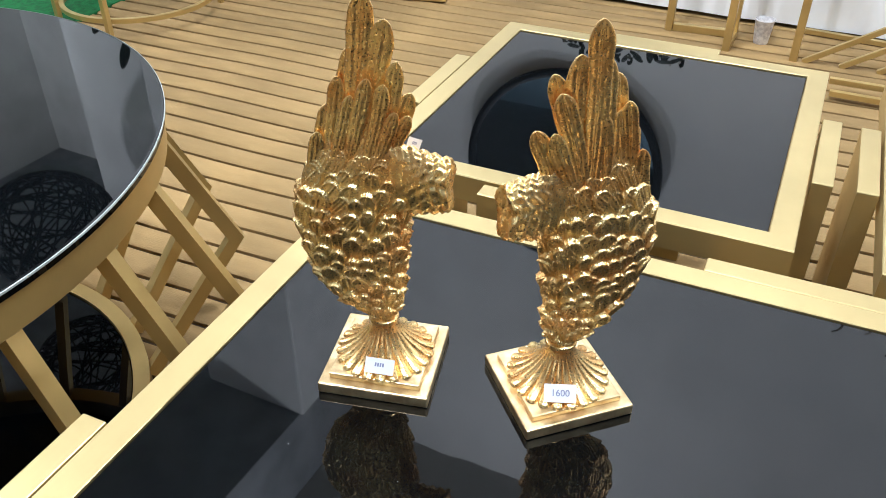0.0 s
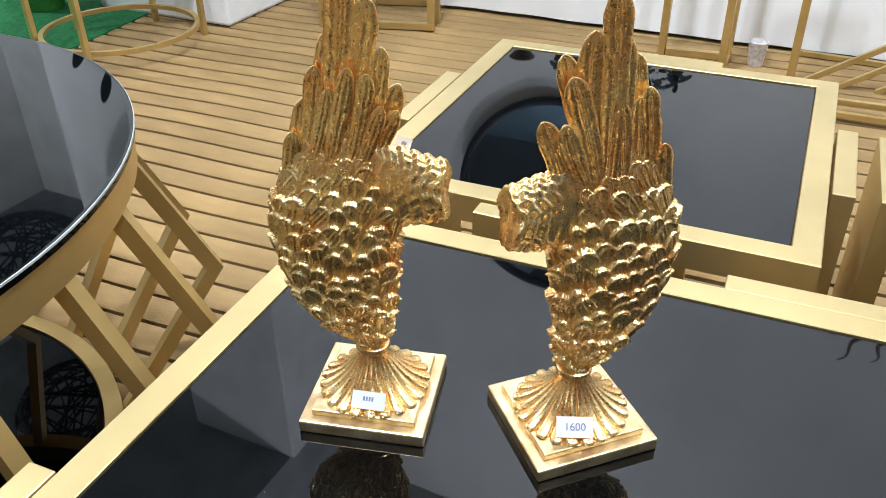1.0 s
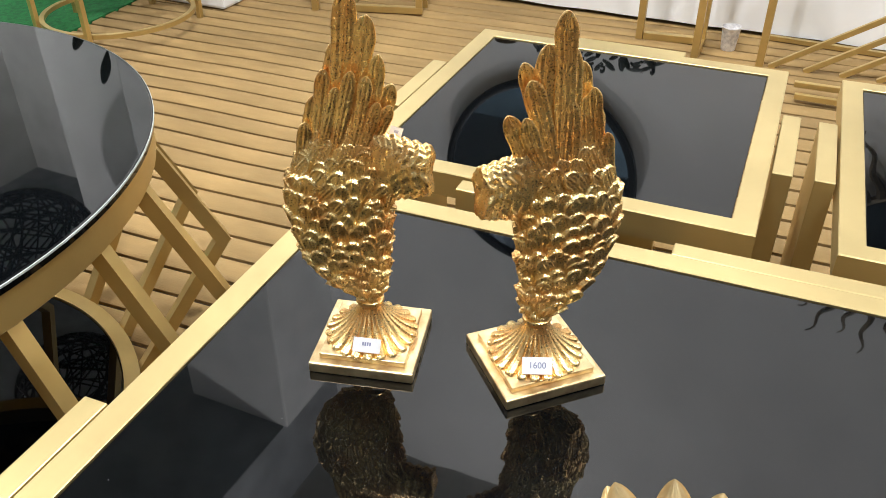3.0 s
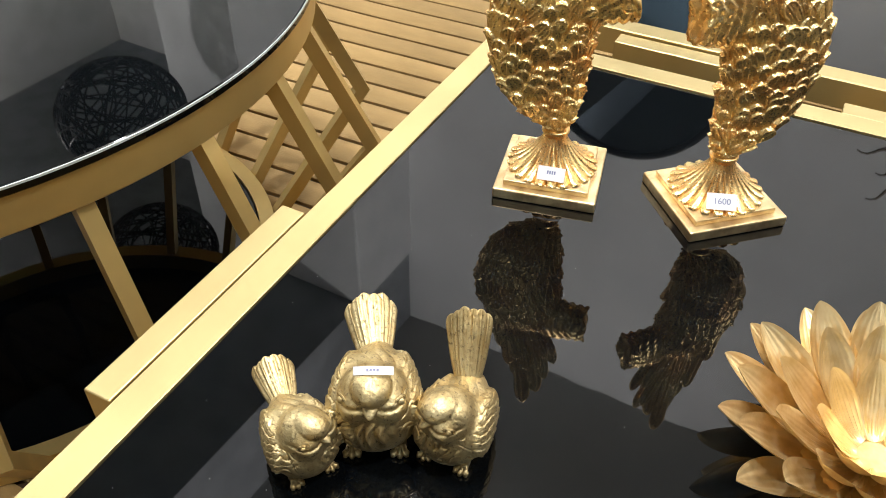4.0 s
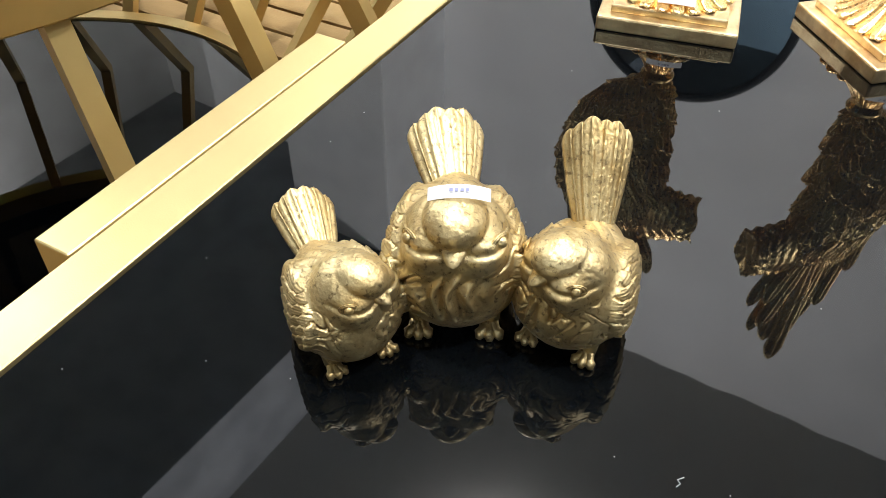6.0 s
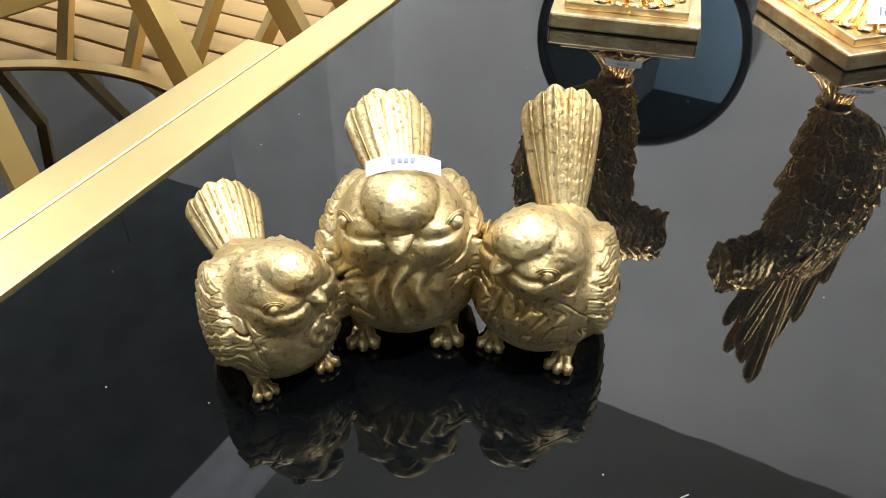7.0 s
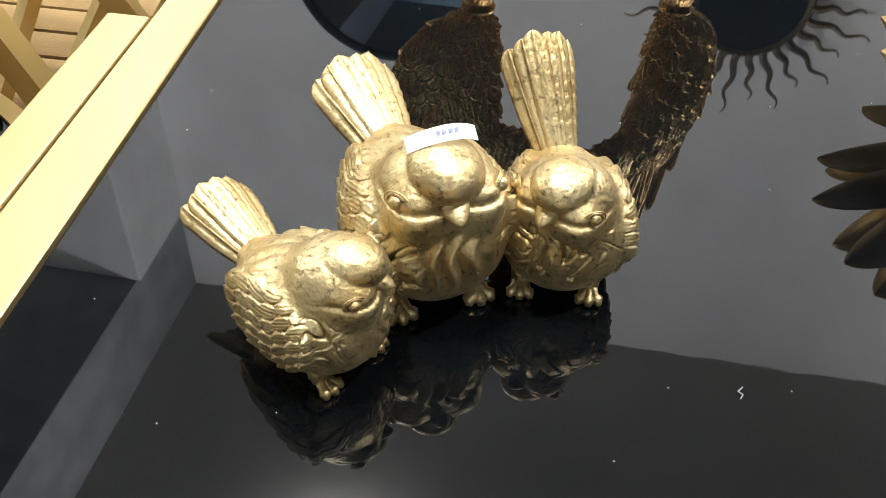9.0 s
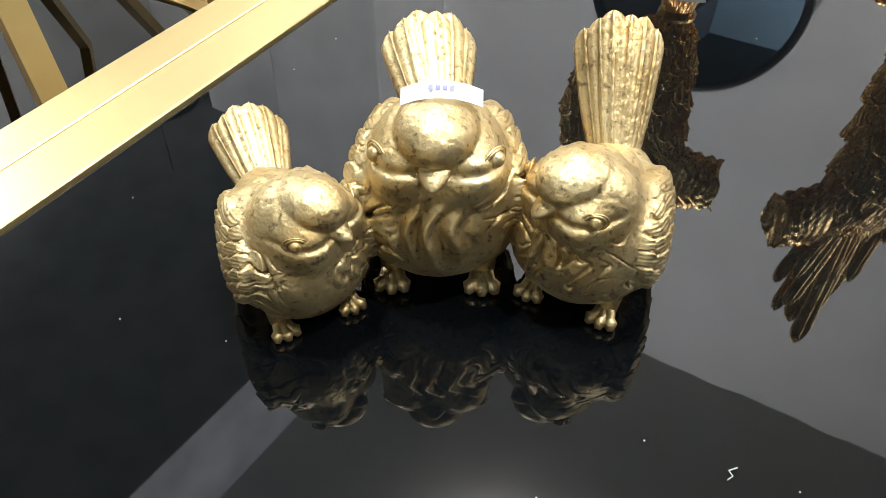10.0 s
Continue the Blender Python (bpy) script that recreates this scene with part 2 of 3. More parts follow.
carpet = part("carpet_green", Shape().box((2.4, 3.2, 0.012), (-1.2, 0.0, -0.002), 0.003), GREEN, m=pose(-2.366, 1.915, 0, 0, 0, 6))
tagged(carpet, "bright green artificial grass carpet on the floor", "carpet", kind="structure")


# ---- low square tables ----
TOP = 0.45


def square_table(size, slab, at, turn, label, rail=0.032):
    t = thing("coffee_table", pose(at[0], at[1], 0, 0, 0, turn), label, "coffee table", "square coffee tables")
    h, g = size / 2, size / 2 - rail
    b = 0.0012
    rows = []
    for off, z in ((h, TOP - 0.038), (h, TOP - b), (h - b, TOP), (g + 0.0008, TOP), (g, TOP - 0.0008), (g, TOP - 0.038), (h, TOP - 0.038)):
        rows.append([(-off, -off, z), (off, -off, z), (off, off, z), (-off, off, z)])
    part("frame", Shape().grid(rows, closed=True), FRAME_GOLD, t)
    part("glass_top", Shape().box((2 * g - 0.002, 2 * g - 0.002, 0.008), (0, 0, TOP - 0.0065), 0.0008), BLACK_GLASS, t, "polished black glass top")
    for k in range(4):
        leg = Shape().box((slab, 0.0275, TOP - 0.003), (0, 0, (TOP - 0.003) / 2), 0.0014)
        leg.moved(pose(0, 0, 0, 0, 0, 90 * k) @ pose(0, h + 0.0178, 0))
        part("leg", leg, FRAME_GOLD, t)
    return t


square_table(1.17, 0.27, (0.1105, 0.2275), 3.5, "large square coffee table with black glass top and gold frame")
square_table(0.569, 0.205, (-0.2725, 1.1568), 2.8, "square side table with black glass top and flat gold legs")
square_table(0.569, 0.200, (0.386, 1.19), 3.5, "square side table with black glass top beside its twin")


# ---- round table ----
def round_table(at):
    t = thing("round_table", pose(at[0], at[1], 0), "round two-tier table with black glass and zigzag gold legs", "round table")
    R = 0.553
    part("glass_top", Shape().lathe([(0.0001, 0.52), (R - 0.003, 0.52), (R - 0.002, 0.52), (R, 0.5185), (R, 0.509), (R - 0.002, 0.507), (0.0001, 0.507)], 128), BLACK_GLASS, t, "round black glass top", smooth=True)
    part("glass_edge", Shape().lathe([(R + 0.0002, 0.5195), (R + 0.0012, 0.519), (R + 0.0012, 0.5165), (R + 0.0002, 0.516)], 128), GLASS_EDGE, t, "pale polished glass edge", smooth=True)
    part("rim", Shape().lathe([(R - 0.045, 0.462), (R - 0.008, 0.462), (R - 0.006, 0.464), (R - 0.006, 0.505), (R - 0.045, 0.505), (R - 0.045, 0.462)], 128), FRAME_DARK, t, smooth=True)
    part("lower_glass", Shape().lathe([(0.0001, 0.028), (0.408, 0.028), (0.410, 0.028), (0.412, 0.026), (0.412, 0.018), (0.0001, 0.018)], 96), BLACK_GLASS, t, "round black glass lower shelf", smooth=True)
    part("lower_rim", Shape().lathe([(0.413, 0.002), (0.440, 0.002), (0.440, 0.032), (0.413, 0.032), (0.413, 0.002)], 96), FRAME_DARK, t, smooth=True)
    for k in range(22):
        a = radians(0.3 + k * 360 / 22)
        u = Vector((math.cos(a), math.sin(a), 0))
        leg = Shape()
        pts = [u * 0.52 + Vector((0, 0, 0.463)), u * 0.618 + Vector((0, 0, 0.25)), u * 0.442 + Vector((0, 0, 0.012))]
        side = Vector((-u.y, u.x, 0))
        rows = []
        for i, p in enumerate(pts):
            if i == 1:
                n = u
            else:
                d = (pts[1] - pts[0]) if i == 0 else (pts[2] - pts[1])
                n = side.cross(d).normalized()
                n = n if n.dot(u) > 0 else -n
            wide = 0.011 * (1.12 if i == 1 else 1.0)
            rows.append([p + side * 0.010 + n * wide, p - side * 0.010 + n * wide, p - side * 0.010 - n * wide, p + side * 0.010 - n * wide])
        leg.grid(rows, closed=True, cap=True)
        part("leg", leg, FRAME_DARK, t)
    return t


round_table((-1.186, 0.362))


# ---- winged sculptures ----
def mix(z, zs, vals):
    return float(np.interp(z, zs, vals))


WZ = (0.064, 0.072, 0.085, 0.11, 0.14, 0.17, 0.20, 0.23, 0.26, 0.285)
WL = (-0.012, -0.030, -0.052, -0.070, -0.079, -0.083, -0.079, -0.065, -0.047, -0.034)
WR = (0.012, 0.018, 0.023, 0.026, 0.029, 0.032, 0.036, 0.034, 0.026, 0.014)
WD = (0.012, 0.015, 0.018, 0.021, 0.022, 0.021, 0.018, 0.011, 0.0045, 0.0012)


def lay_scale(relief, mask, across, up, at, lean, length, width, lift, dome):
    """Lay one carved scale on the relief: a rounded tip at 'at', leaning from the vertical, the root below it."""
    dx, dz = across - at[0], up - at[1]
    a = dx * math.sin(lean) + dz * math.cos(lean)
    b = dx * math.cos(lean) - dz * math.sin(lean)
    tip = width * 0.56
    edge = np.where(a > 0, np.hypot(a / tip, b / (width / 2)), np.abs(b) / (width / 2 * np.clip(1 + 0.3 * a / length, 0.5, 1)))
    inside = mask & (edge < 1) & (a > -length)
    h = lift * (length + a) / (length + tip) + dome * np.clip(1 - edge ** 2, 0, 1) ** 0.5
    h += 0.0014 * np.exp(-((edge - 0.86) / 0.09) ** 2) * (a > -0.3 * length)
    h += 0.00045 * np.exp(-(b / 0.0007) ** 2) - 0.00045 * np.exp(-((np.abs(b) - 0.0016) / 0.0007) ** 2)
    h += 0.00024 * np.sin((a - np.abs(b) * 1.1) / 0.0026 * 2 * np.pi) * np.clip(np.abs(b) / 0.002, 0, 1)
    np.copyto(relief, np.maximum(relief, h), where=inside)


def wing_body(rng):
    """The carved mass of one raised wing; the cut shoulder points to +x and the face to -y."""
    nz, na = 300, 360
    z = np.linspace(0.062, 0.285, nz)[:, None]
    a = (np.arange(na) * 2 * np.pi / na)[None, :]
    l, r, d = (np.interp(z, WZ, v) for v in (WL, WR, WD))
    c, w, d = (l + r) / 2, (r - l) / 2 - 0.0035, d * 0.85
    x, y = c + w * np.cos(a), d * np.sin(a)
    arc = np.cumsum(np.hypot(np.diff(x, axis=1, append=x[:, :1]), np.diff(y, axis=1, append=y[:, :1])), axis=1)
    mid = [arc[:, na * k // 4][:, None] for k in (1, 3)]
    up = np.broadcast_to(z, x.shape)
    relief = np.full(x.shape, -0.0006)
    for front in (True, False):
        mask = np.broadcast_to(np.sin(a) < 0 if front else np.sin(a) >= 0, x.shape)
        across = c + (arc - mid[1] if front else mid[0] - arc)
        # shells in rows, wider and longer away from the shoulder
        zr, row = 0.068, 0
        while zr < 0.240:
            lo, hi = mix(zr, WZ, WL) - 0.004, mix(zr, WZ, WR) + 0.004
            xr = lo + 0.007 * (row % 2)
            while xr < hi:
                t = max(0.0, min(1.0, (0.036 - xr) / 0.11))
                width = (0.0128 + 0.0068 * t) * rng.uniform(0.80, 1.22) * min(1.0, 0.72 + (zr - 0.065) * 6)
                low = max(0.0, min(1.0, (0.20 - zr) / 0.10))
                lean = (1 - low) * 0.42 - low * (0.75 * t - 0.15) + rng.uniform(-0.42, 0.42)
                lay_scale(relief, mask, across, up, (xr + rng.uniform(-0.0022, 0.0022), zr - 0.16 * (xr + 0.02) + 0.0045 * math.sin(70 * xr + 2.3 * row) + rng.uniform(-0.0055, 0.0055)), lean, width * 1.5, width,
                          0.0068 * rng.uniform(0.72, 1.25), 0.0012)
                xr += width * 0.84
            zr += 0.0100 + 0.0035 * (zr > 0.09)
            row += 1
        # longer covert feathers over the roots of the flight feathers
        for k in range(20):
            t = (k % 10) / 9
            high = k < 10
            at = (-0.056 + 0.064 * t + 0.006 * high + rng.uniform(-0.002, 0.002), (0.262 if high else 0.243) - 0.010 * t + rng.uniform(-0.006, 0.006))
            lay_scale(relief, mask, across, up, at, 0.50 + rng.uniform(-0.1, 0.12), 0.040, 0.0105 * rng.uniform(0.9, 1.15), 0.0066 if high else 0.0072, 0.0014)
    nx, ny = np.cos(a) / w, np.sin(a) / d
    relief = (relief - 0.0046) * np.clip((0.272 - z) / 0.05, 0.10, 1.0) * np.clip((z - 0.060) / 0.012, 0.2, 1.0)
    k = relief / np.hypot(nx, ny)
    x, y = x + nx * k, y + ny * k
    pts = np.stack((x, y, up), -1)
    s = Shape().grid([list(map(tuple, line)) for line in pts.tolist()], closed=True, cap=True)
    # cut shoulder, ringed by wavy locks
    rows = []
    n = 170
    for i in range(52):
        t = i / 51
        row = []
        for k in range(n):
            g = 2 * math.pi * k / n
            bend = 0.9 * math.sin(2 * g + 1) + 0.6 * math.sin(5 * g) + 0.35 * math.sin(9 * g + 2)
            v = math.sin(2 * math.pi * (t * 6.5) + 1.0 * bend + 0.8 * math.sin(3 * t + 4 * g))
            v2 = math.sin(17 * g + 5 * math.sin(6 * t + g) + 9 * t)
            rr = 0.043 - 0.0195 * t + (0.0021 * v * abs(v) ** 0.3 + 0.0008 * v2) * (0.3 + 0.7 * t)
            row.append((0.066 * t + 0.0015 * math.sin(4 * g) * t * t, (0.22 + 0.56 * t * t) * rr * math.cos(g), 0.219 + rr * math.sin(g)))
        rows.append(row)
    rows.append([(p[0] - 0.0018, p[1] * 0.86, 0.219 + (p[2] - 0.219) * 0.86) for p in rows[-1]])
    rows.append([(p[0] - 0.0006, p[1] * 0.5, 0.219 + (p[2] - 0.219) * 0.5) for p in rows[-1]])
    return s.grid(rows, closed=True, cap=True)


def flight_feather(base, tip, width, layer, rng):
    """A flat carved paddle with a round tip, a shaft and slanting barbs on both faces."""
    y = 0.0045 - 0.0042 * layer
    base, tip = Vector((base[0], 0.002 - 0.0042 * layer, base[1])), Vector((tip[0], y - 0.002, tip[1]))
    d = tip - base
    roll = rng.uniform(0.05, 0.25)
    face = Vector((math.sin(roll), -math.cos(roll), 0))
    face = (face - face.dot(d) / d.length_squared * d).normalized()
    side = d.normalized().cross(face)
    n = max(30, int(d.length / 0.0007))
    width *= 1.2
    cols = [-1 + 2 * k / 16 for k in range(17)]
    phase, bow = rng.uniform(0, 6), rng.uniform(-0.05, 0.07)
    rows = []
    for i in range(n + 1):
        s = 1 - (1 - i / n) ** 1.4
        run = s * d.length
        w = width / 2 * (0.70 + 0.30 * math.sin(min(1.0, s / 0.66) * math.pi / 2))
        left = d.length * (1 - s)
        if left < width * 1.15:
            w *= max(0.0009, 1 - (1 - left / (width * 1.15)) ** 2.3) ** 0.6
        w *= 1 + 0.035 * math.sin(run / 0.011 + phase) + 0.02 * math.sin(run / 0.0037 + 2 * phase)
        c = base + d * s + side * bow * d.length * math.sin(math.pi * s) * 0.5 + face * 0.05 * d.length * s ** 3
        ring = []
        for e in (1, -1):
            for u in cols:
                u *= e
                h = 0.0004 + 0.0016 * math.sqrt(max(0, 1 - u * u)) * min(1.0, 0.35 + left / (width * 0.5))
                h += 0.0006 * math.exp(-(u / 0.10) ** 2) - 0.0005 * math.exp(-((abs(u) - 0.27) / 0.12) ** 2)
                if abs(u) < 0.95:
                    h += 0.00013 * math.sin((run - abs(u) * w * 1.9) / 0.0036 * 2 * math.pi + 2.2 * math.sin(run / 0.008 + phase) + 3 * u) * (0.5 + 0.5 * math.sin(run / 0.006 + 5 * u)) * min(1.0, abs(u) * 4)
                    h -= 0.0006 * math.exp(-((run - abs(u) * w * 1.5 - d.length * (0.62 if u > 0 else 0.8)) / 0.0009) ** 2) * abs(u)
                    h += 0.0004 * noise.noise((u * 4 + phase, run / 0.006, 7 * e + phase)) * (1 - u * u)
                ring.append(c + side * w * u + face * h * e)
        rows.append(ring)
    return Shape().grid(rows, closed=True, cap=True)


def fluted_foot():
    s = Shape()
    prof = [(0.0125, 0.0655), (0.0145, 0.0640), (0.0150, 0.0615), (0.0135, 0.0590), (0.0125, 0.0570), (0.0140, 0.0520), (0.0175, 0.0455), (0.0225, 0.0385),
            (0.0285, 0.0320), (0.0345, 0.0268), (0.0400, 0.0232), (0.0440, 0.0212), (0.0462, 0.0203), (0.0470, 0.0185)]
    seg, flutes = 22 * 14, 22
    rows = []
    for i, (r, z) in enumerate(prof):
        t = max(0.0, (i - 5) / (len(prof) - 6))
        row = []
        for k in range(seg):
            a = 2 * math.pi * k / seg
            lobe = abs(math.cos(flutes * a / 2))
            valley = 1 - abs(math.sin(flutes * a / 2)) ** 14
            rr = r + t * (0.0028 * math.sqrt(lobe) - 0.0060 * t ** 4 * (1 - valley))
            zz = z + 0.0030 * (0.25 + t) * (valley - 0.7) * (i > 4) + 0.0009 * t * math.cos(flutes * a) ** 2
            row.append((rr * math.cos(a), rr * math.sin(a), zz))
        rows.append(row)
    s.grid(rows, closed=True, cap=True)
    return s


def price_tag(parent, m, w, h, text="", bend=0.0012):
    rows = []
    for i in range(7):
        x = (i / 6 - 0.5) * w
        rows.append([(x, -bend * (1 - (2 * x / w) ** 2), -h / 2), (x, -bend * (1 - (2 * x / w) ** 2), h / 2)])
    s = Shape().grid(rows)
    s.grid([[(p[0], p[1] + 0.0003, p[2]) for p in reversed(r)] for r in rows])
    tag = part("price_tag", s, PAPER, parent, "small white paper price label", m=m)
    if text:
        curve = bpy.data.curves.new("price", "FONT")
        curve.body, curve.size, curve.align_x, curve.align_y = text, h * 0.52, "CENTER", "CENTER"
        curve.extrude = 0.00004
        curve.materials.append(INK)
        words = new("price", curve)
        words.parent = tag
        words.matrix_local = pose(0, -bend - 0.0004, 0, 90, 0, 0)
    else:
        b = Shape()
        for k in range(4):
            b.box((w * 0.055, 0.0002, h * 0.24), ((k - 1.5) * w * 0.085, -bend - 0.0002, h * 0.08), 0)
        part("writing", b, INK, tag)
    return tag


def winged_sculpture(at, turn, mirrored, tips, label, seed):
    t = thing("wing_sculpture", pose(at[0], at[1], TOP - 0.0025, 0, 0, turn) @ Matrix.Scale(0.955, 4), label, "sculpture", "pair of wing sculptures")
    part("plinth", Shape().box((0.110, 0.110, 0.0125), (0, 0, 0.00625), 0.0018).box((0.091, 0.091, 0.0065), (0, 0, 0.01555), 0.0012), PLINTH_GOLD, t)
    part("fluted_foot", fluted_foot(), ANTIQUE, t, smooth=True)
    rng = random.Random(seed)
    flip = Matrix.Diagonal((-1 if mirrored else 1, 1, 1, 1))
    wing = part("wing", wing_body(rng).moved(flip, mirrored), ANTIQUE, t, "raised gilded wing of overlapping feathers", smooth="all")
    for bx, bz, tx, tz, w, layer in tips:
        part("flight_feather", flight_feather((bx, bz), (tx, tz), w, layer, rng).moved(flip, mirrored), ANTIQUE, wing, smooth="all")
    return t


LEFT_TIPS = [(-0.045, 0.225, -0.016, 0.340, 0.0130, 0), (-0.031, 0.225, -0.004, 0.386, 0.0175, 1), (-0.014, 0.228, 0.013, 0.364, 0.0180, 0),
             (-0.002, 0.235, 0.022, 0.331, 0.0130, 1), (0.004, 0.235, 0.032, 0.303, 0.0135, 0), (0.009, 0.235, 0.031, 0.284, 0.0110, 1),
             (-0.024, 0.230, -0.002, 0.316, 0.0115, 2), (-0.008, 0.232, 0.012, 0.312, 0.0115, 2), (0.000, 0.232, 0.021, 0.288, 0.0100, 2), (-0.038, 0.228, -0.017, 0.300, 0.0105, 2),
             (-0.068, 0.165, -0.049, 0.262, 0.0125, 1), (-0.063, 0.180, -0.039, 0.288, 0.0125, 0), (-0.054, 0.200, -0.027, 0.315, 0.0125, 1)]
RIGHT_TIPS = [(-0.008, 0.235, 0.000, 0.380, 0.0165, 2), (0.002, 0.240, 0.0125, 0.352, 0.0175, 1), (-0.020, 0.235, -0.011, 0.347, 0.0165, 1),
              (-0.033, 0.245, -0.024, 0.331, 0.0130, 0), (0.001, 0.240, 0.031, 0.337, 0.0145, 0), (0.001, 0.242, 0.0275, 0.324, 0.0160, 2),
              (0.020, 0.230, 0.045, 0.293, 0.0155, 1), (0.010, 0.240, 0.030, 0.290, 0.0135, 2), (-0.020, 0.240, -0.012, 0.300, 0.0125, 2), (-0.034, 0.240, -0.028, 0.300, 0.0110, 1),
              (-0.068, 0.165, -0.053, 0.262, 0.0125, 1), (-0.062, 0.180, -0.044, 0.285, 0.0125, 0), (-0.052, 0.200, -0.034, 0.308, 0.0125, 1)]
left_wing = winged_sculpture((-0.3008, 0.5103), 15.7, False, LEFT_TIPS, "gilded upright wing sculpture on a fluted square foot", 3)
right_wing = winged_sculpture((-0.141, 0.5544), 45.7, True, RIGHT_TIPS, "gilded mirror-image wing sculpture on a fluted square foot", 5)
price_tag(left_wing, pose(0.004, -0.0375, 0.0300, -44, 0, 0), 0.029, 0.015)
price_tag(right_wing, pose(-0.014, -0.0350, 0.0300, -44, 0, -22), 0.030, 0.017, "1600")
price_tag(left_wing, pose(0.031, 0.012, 0.250, -10, 20, 15), 0.012, 0.010)


# ---- three birds in one casting ----
def ellipsoid(p, c, r, turn=None):
    q = p - np.array(c)
    if turn is not None:
        q = q @ np.array(turn)
    k0 = np.linalg.norm(q / np.array(r), axis=-1)
    k1 = np.linalg.norm(q / np.array(r) ** 2, axis=-1)
    return k0 * (k0 - 1) / np.maximum(k1, 1e-6)


def blend(a, b, k):
    h = np.clip(0.5 + 0.5 * (b - a) / k, 0, 1)
    return b * (1 - h) + a * h - k * h * (1 - h)


def bird(s, at, heading, head_turn, nod, size, tail_tip, seed, beard_on):
    """One plump bird of unit size: x ahead, z up. tail_tip: the end of the fan tail, in the bird's own units."""
    ht = Matrix.Rotation(radians(head_turn), 3, "Z") @ Matrix.Rotation(radians(nod), 3, "Y")
    pivot = Vector((0.12, 0, 0.80))

    def on_head(x, y, z):
        return pivot + ht @ Vector((x, y, z))
    hm = np.array(ht)
    wing_in = [np.array(Euler((radians(8 * e), radians(-10), radians(10 * e))).to_matrix()) for e in (1, -1)]
    wing_c = [(-0.13, 0.332 * e, 0.51) for e in (1, -1)]

    def field(p):
        d = ellipsoid(p, (-0.05, 0, 0.47), (0.50, 0.41, 0.39))
        d = blend(d, ellipsoid(p, (0.15, 0, 0.49), (0.36, 0.40, 0.40)), 0.12)
        d = blend(d, ellipsoid(p, (-0.42, 0, 0.54), (0.30, 0.17, 0.15)), 0.20)
        d = blend(d, ellipsoid(p, on_head(0.04, 0, 0.02), (0.29, 0.31, 0.26), hm), 0.13)
        for e in (1, -1):
            d = blend(d, ellipsoid(p, on_head(0.19, 0.160 * e, 0.0), (0.165, 0.150, 0.155), hm), 0.06)
        d = blend(d, ellipsoid(p, on_head(0.125, 0, 0.175), (0.240, 0.198, 0.150), hm), 0.010)
        wings = np.minimum(*[ellipsoid(p, wing_c[i], (0.48, 0.100, 0.285), wing_in[i]) for i in (0, 1)])
        return blend(d, wings, 0.085), wings

    nu, nv, c0 = 400, 250, np.array((0.03, 0, 0.60))
    u = np.arange(nu) * 2 * np.pi / nu
    v = (np.arange(nv) + 0.5) * np.pi / nv
    U, V = np.meshgrid(u, v)
    way = np.stack((np.sin(V) * np.cos(U), np.sin(V) * np.sin(U), np.cos(V)), -1)
    steps = np.linspace(0.12, 0.95, 70)
    rad = np.full(U.shape, 0.12)
    for r in steps:
        d, _ = field(c0 + way * r)
        rad = np.where(d < 0, r, rad)
    lo, hi = rad, rad + steps[1] - steps[0]
    for _ in range(8):
        mid = (lo + hi) / 2
        d, _ = field(c0 + way * mid[..., None])
        lo, hi = np.where(d < 0, mid, lo), np.where(d < 0, hi, mid)
    P = c0 + way * lo[..., None]
    d, wings = field(P)
    X, Y, Z = P[..., 0], P[..., 1], P[..., 2]
    hl = (P - np.array(pivot)) @ hm
    # smooth swellings that no mould keeps even
    wx = 0.05 * np.sin(13 * Z + seed) + 0.03 * np.sin(21 * X + 17 * Y + 2 * seed)
    wz = 0.05 * np.sin(11 * Y + 3 * seed) + 0.03 * np.sin(19 * X - 17 * Z)

    def cloud(fx, fy, fz, shift=0.0):
        return np.array([noise.noise((fx * x + 3 * seed + shift, fy * y - shift, fz * z + seed)) for x, y, z in zip((X + wx).ravel(), (Y + wx).ravel(), (Z + wz).ravel())]).reshape(X.shape)

    # wings: rows of rounded scales, longer towards the tail, each with a shaft line
    on_wing = np.clip(1 - np.abs(wings) / 0.022, 0, 1)
    relief = np.zeros(U.shape)
    for i, e in enumerate((1, -1)):
        q = (P - np.array(wing_c[i])) @ wing_in[i]
        back = np.clip(0.5 - q[..., 0], 0, 1)
        a = (back / (0.085 + 0.06 * back)) + 0.22 * np.sin(9 * q[..., 2] + seed) + 0.5 * q[..., 2]
        b = q[..., 2] / 0.098 + 0.25 * np.sin(11 * q[..., 0] + e + seed)
        row = np.floor(a)
        fb = (b + 0.5 * (row % 2)) % 1 - 0.5
        fa = a - row
        tip = np.clip(1 - ((fa - 0.45) / 0.55) ** 2, 0, 1) ** 0.5 * 0.5
        inside = np.clip((tip + 0.02 - np.abs(fb)) / 0.10, 0, 1)
        scale = inside * (0.35 + 0.65 * fa)
        shaft = np.exp(-(fb / 0.05) ** 2) * 0.35 + np.exp(-((np.abs(fb) - 0.22) / 0.04) ** 2) * 0.2
        relief += np.where((np.sign(Y) == e), on_wing * (0.056 * scale - 0.018 * shaft - 0.022), 0)
    # breast and flanks: curling locks, deep in a band under the wing's edge and under the beak
    swirl = np.exp(-(cloud(8, 5, 11) / 0.07) ** 2)
    lock = np.exp(-(cloud(9, 13, 4.5) / 0.07) ** 2)
    patchy = np.clip(0.5 + 1.6 * cloud(3.2, 3.2, 3.2, 9.0), 0, 1)
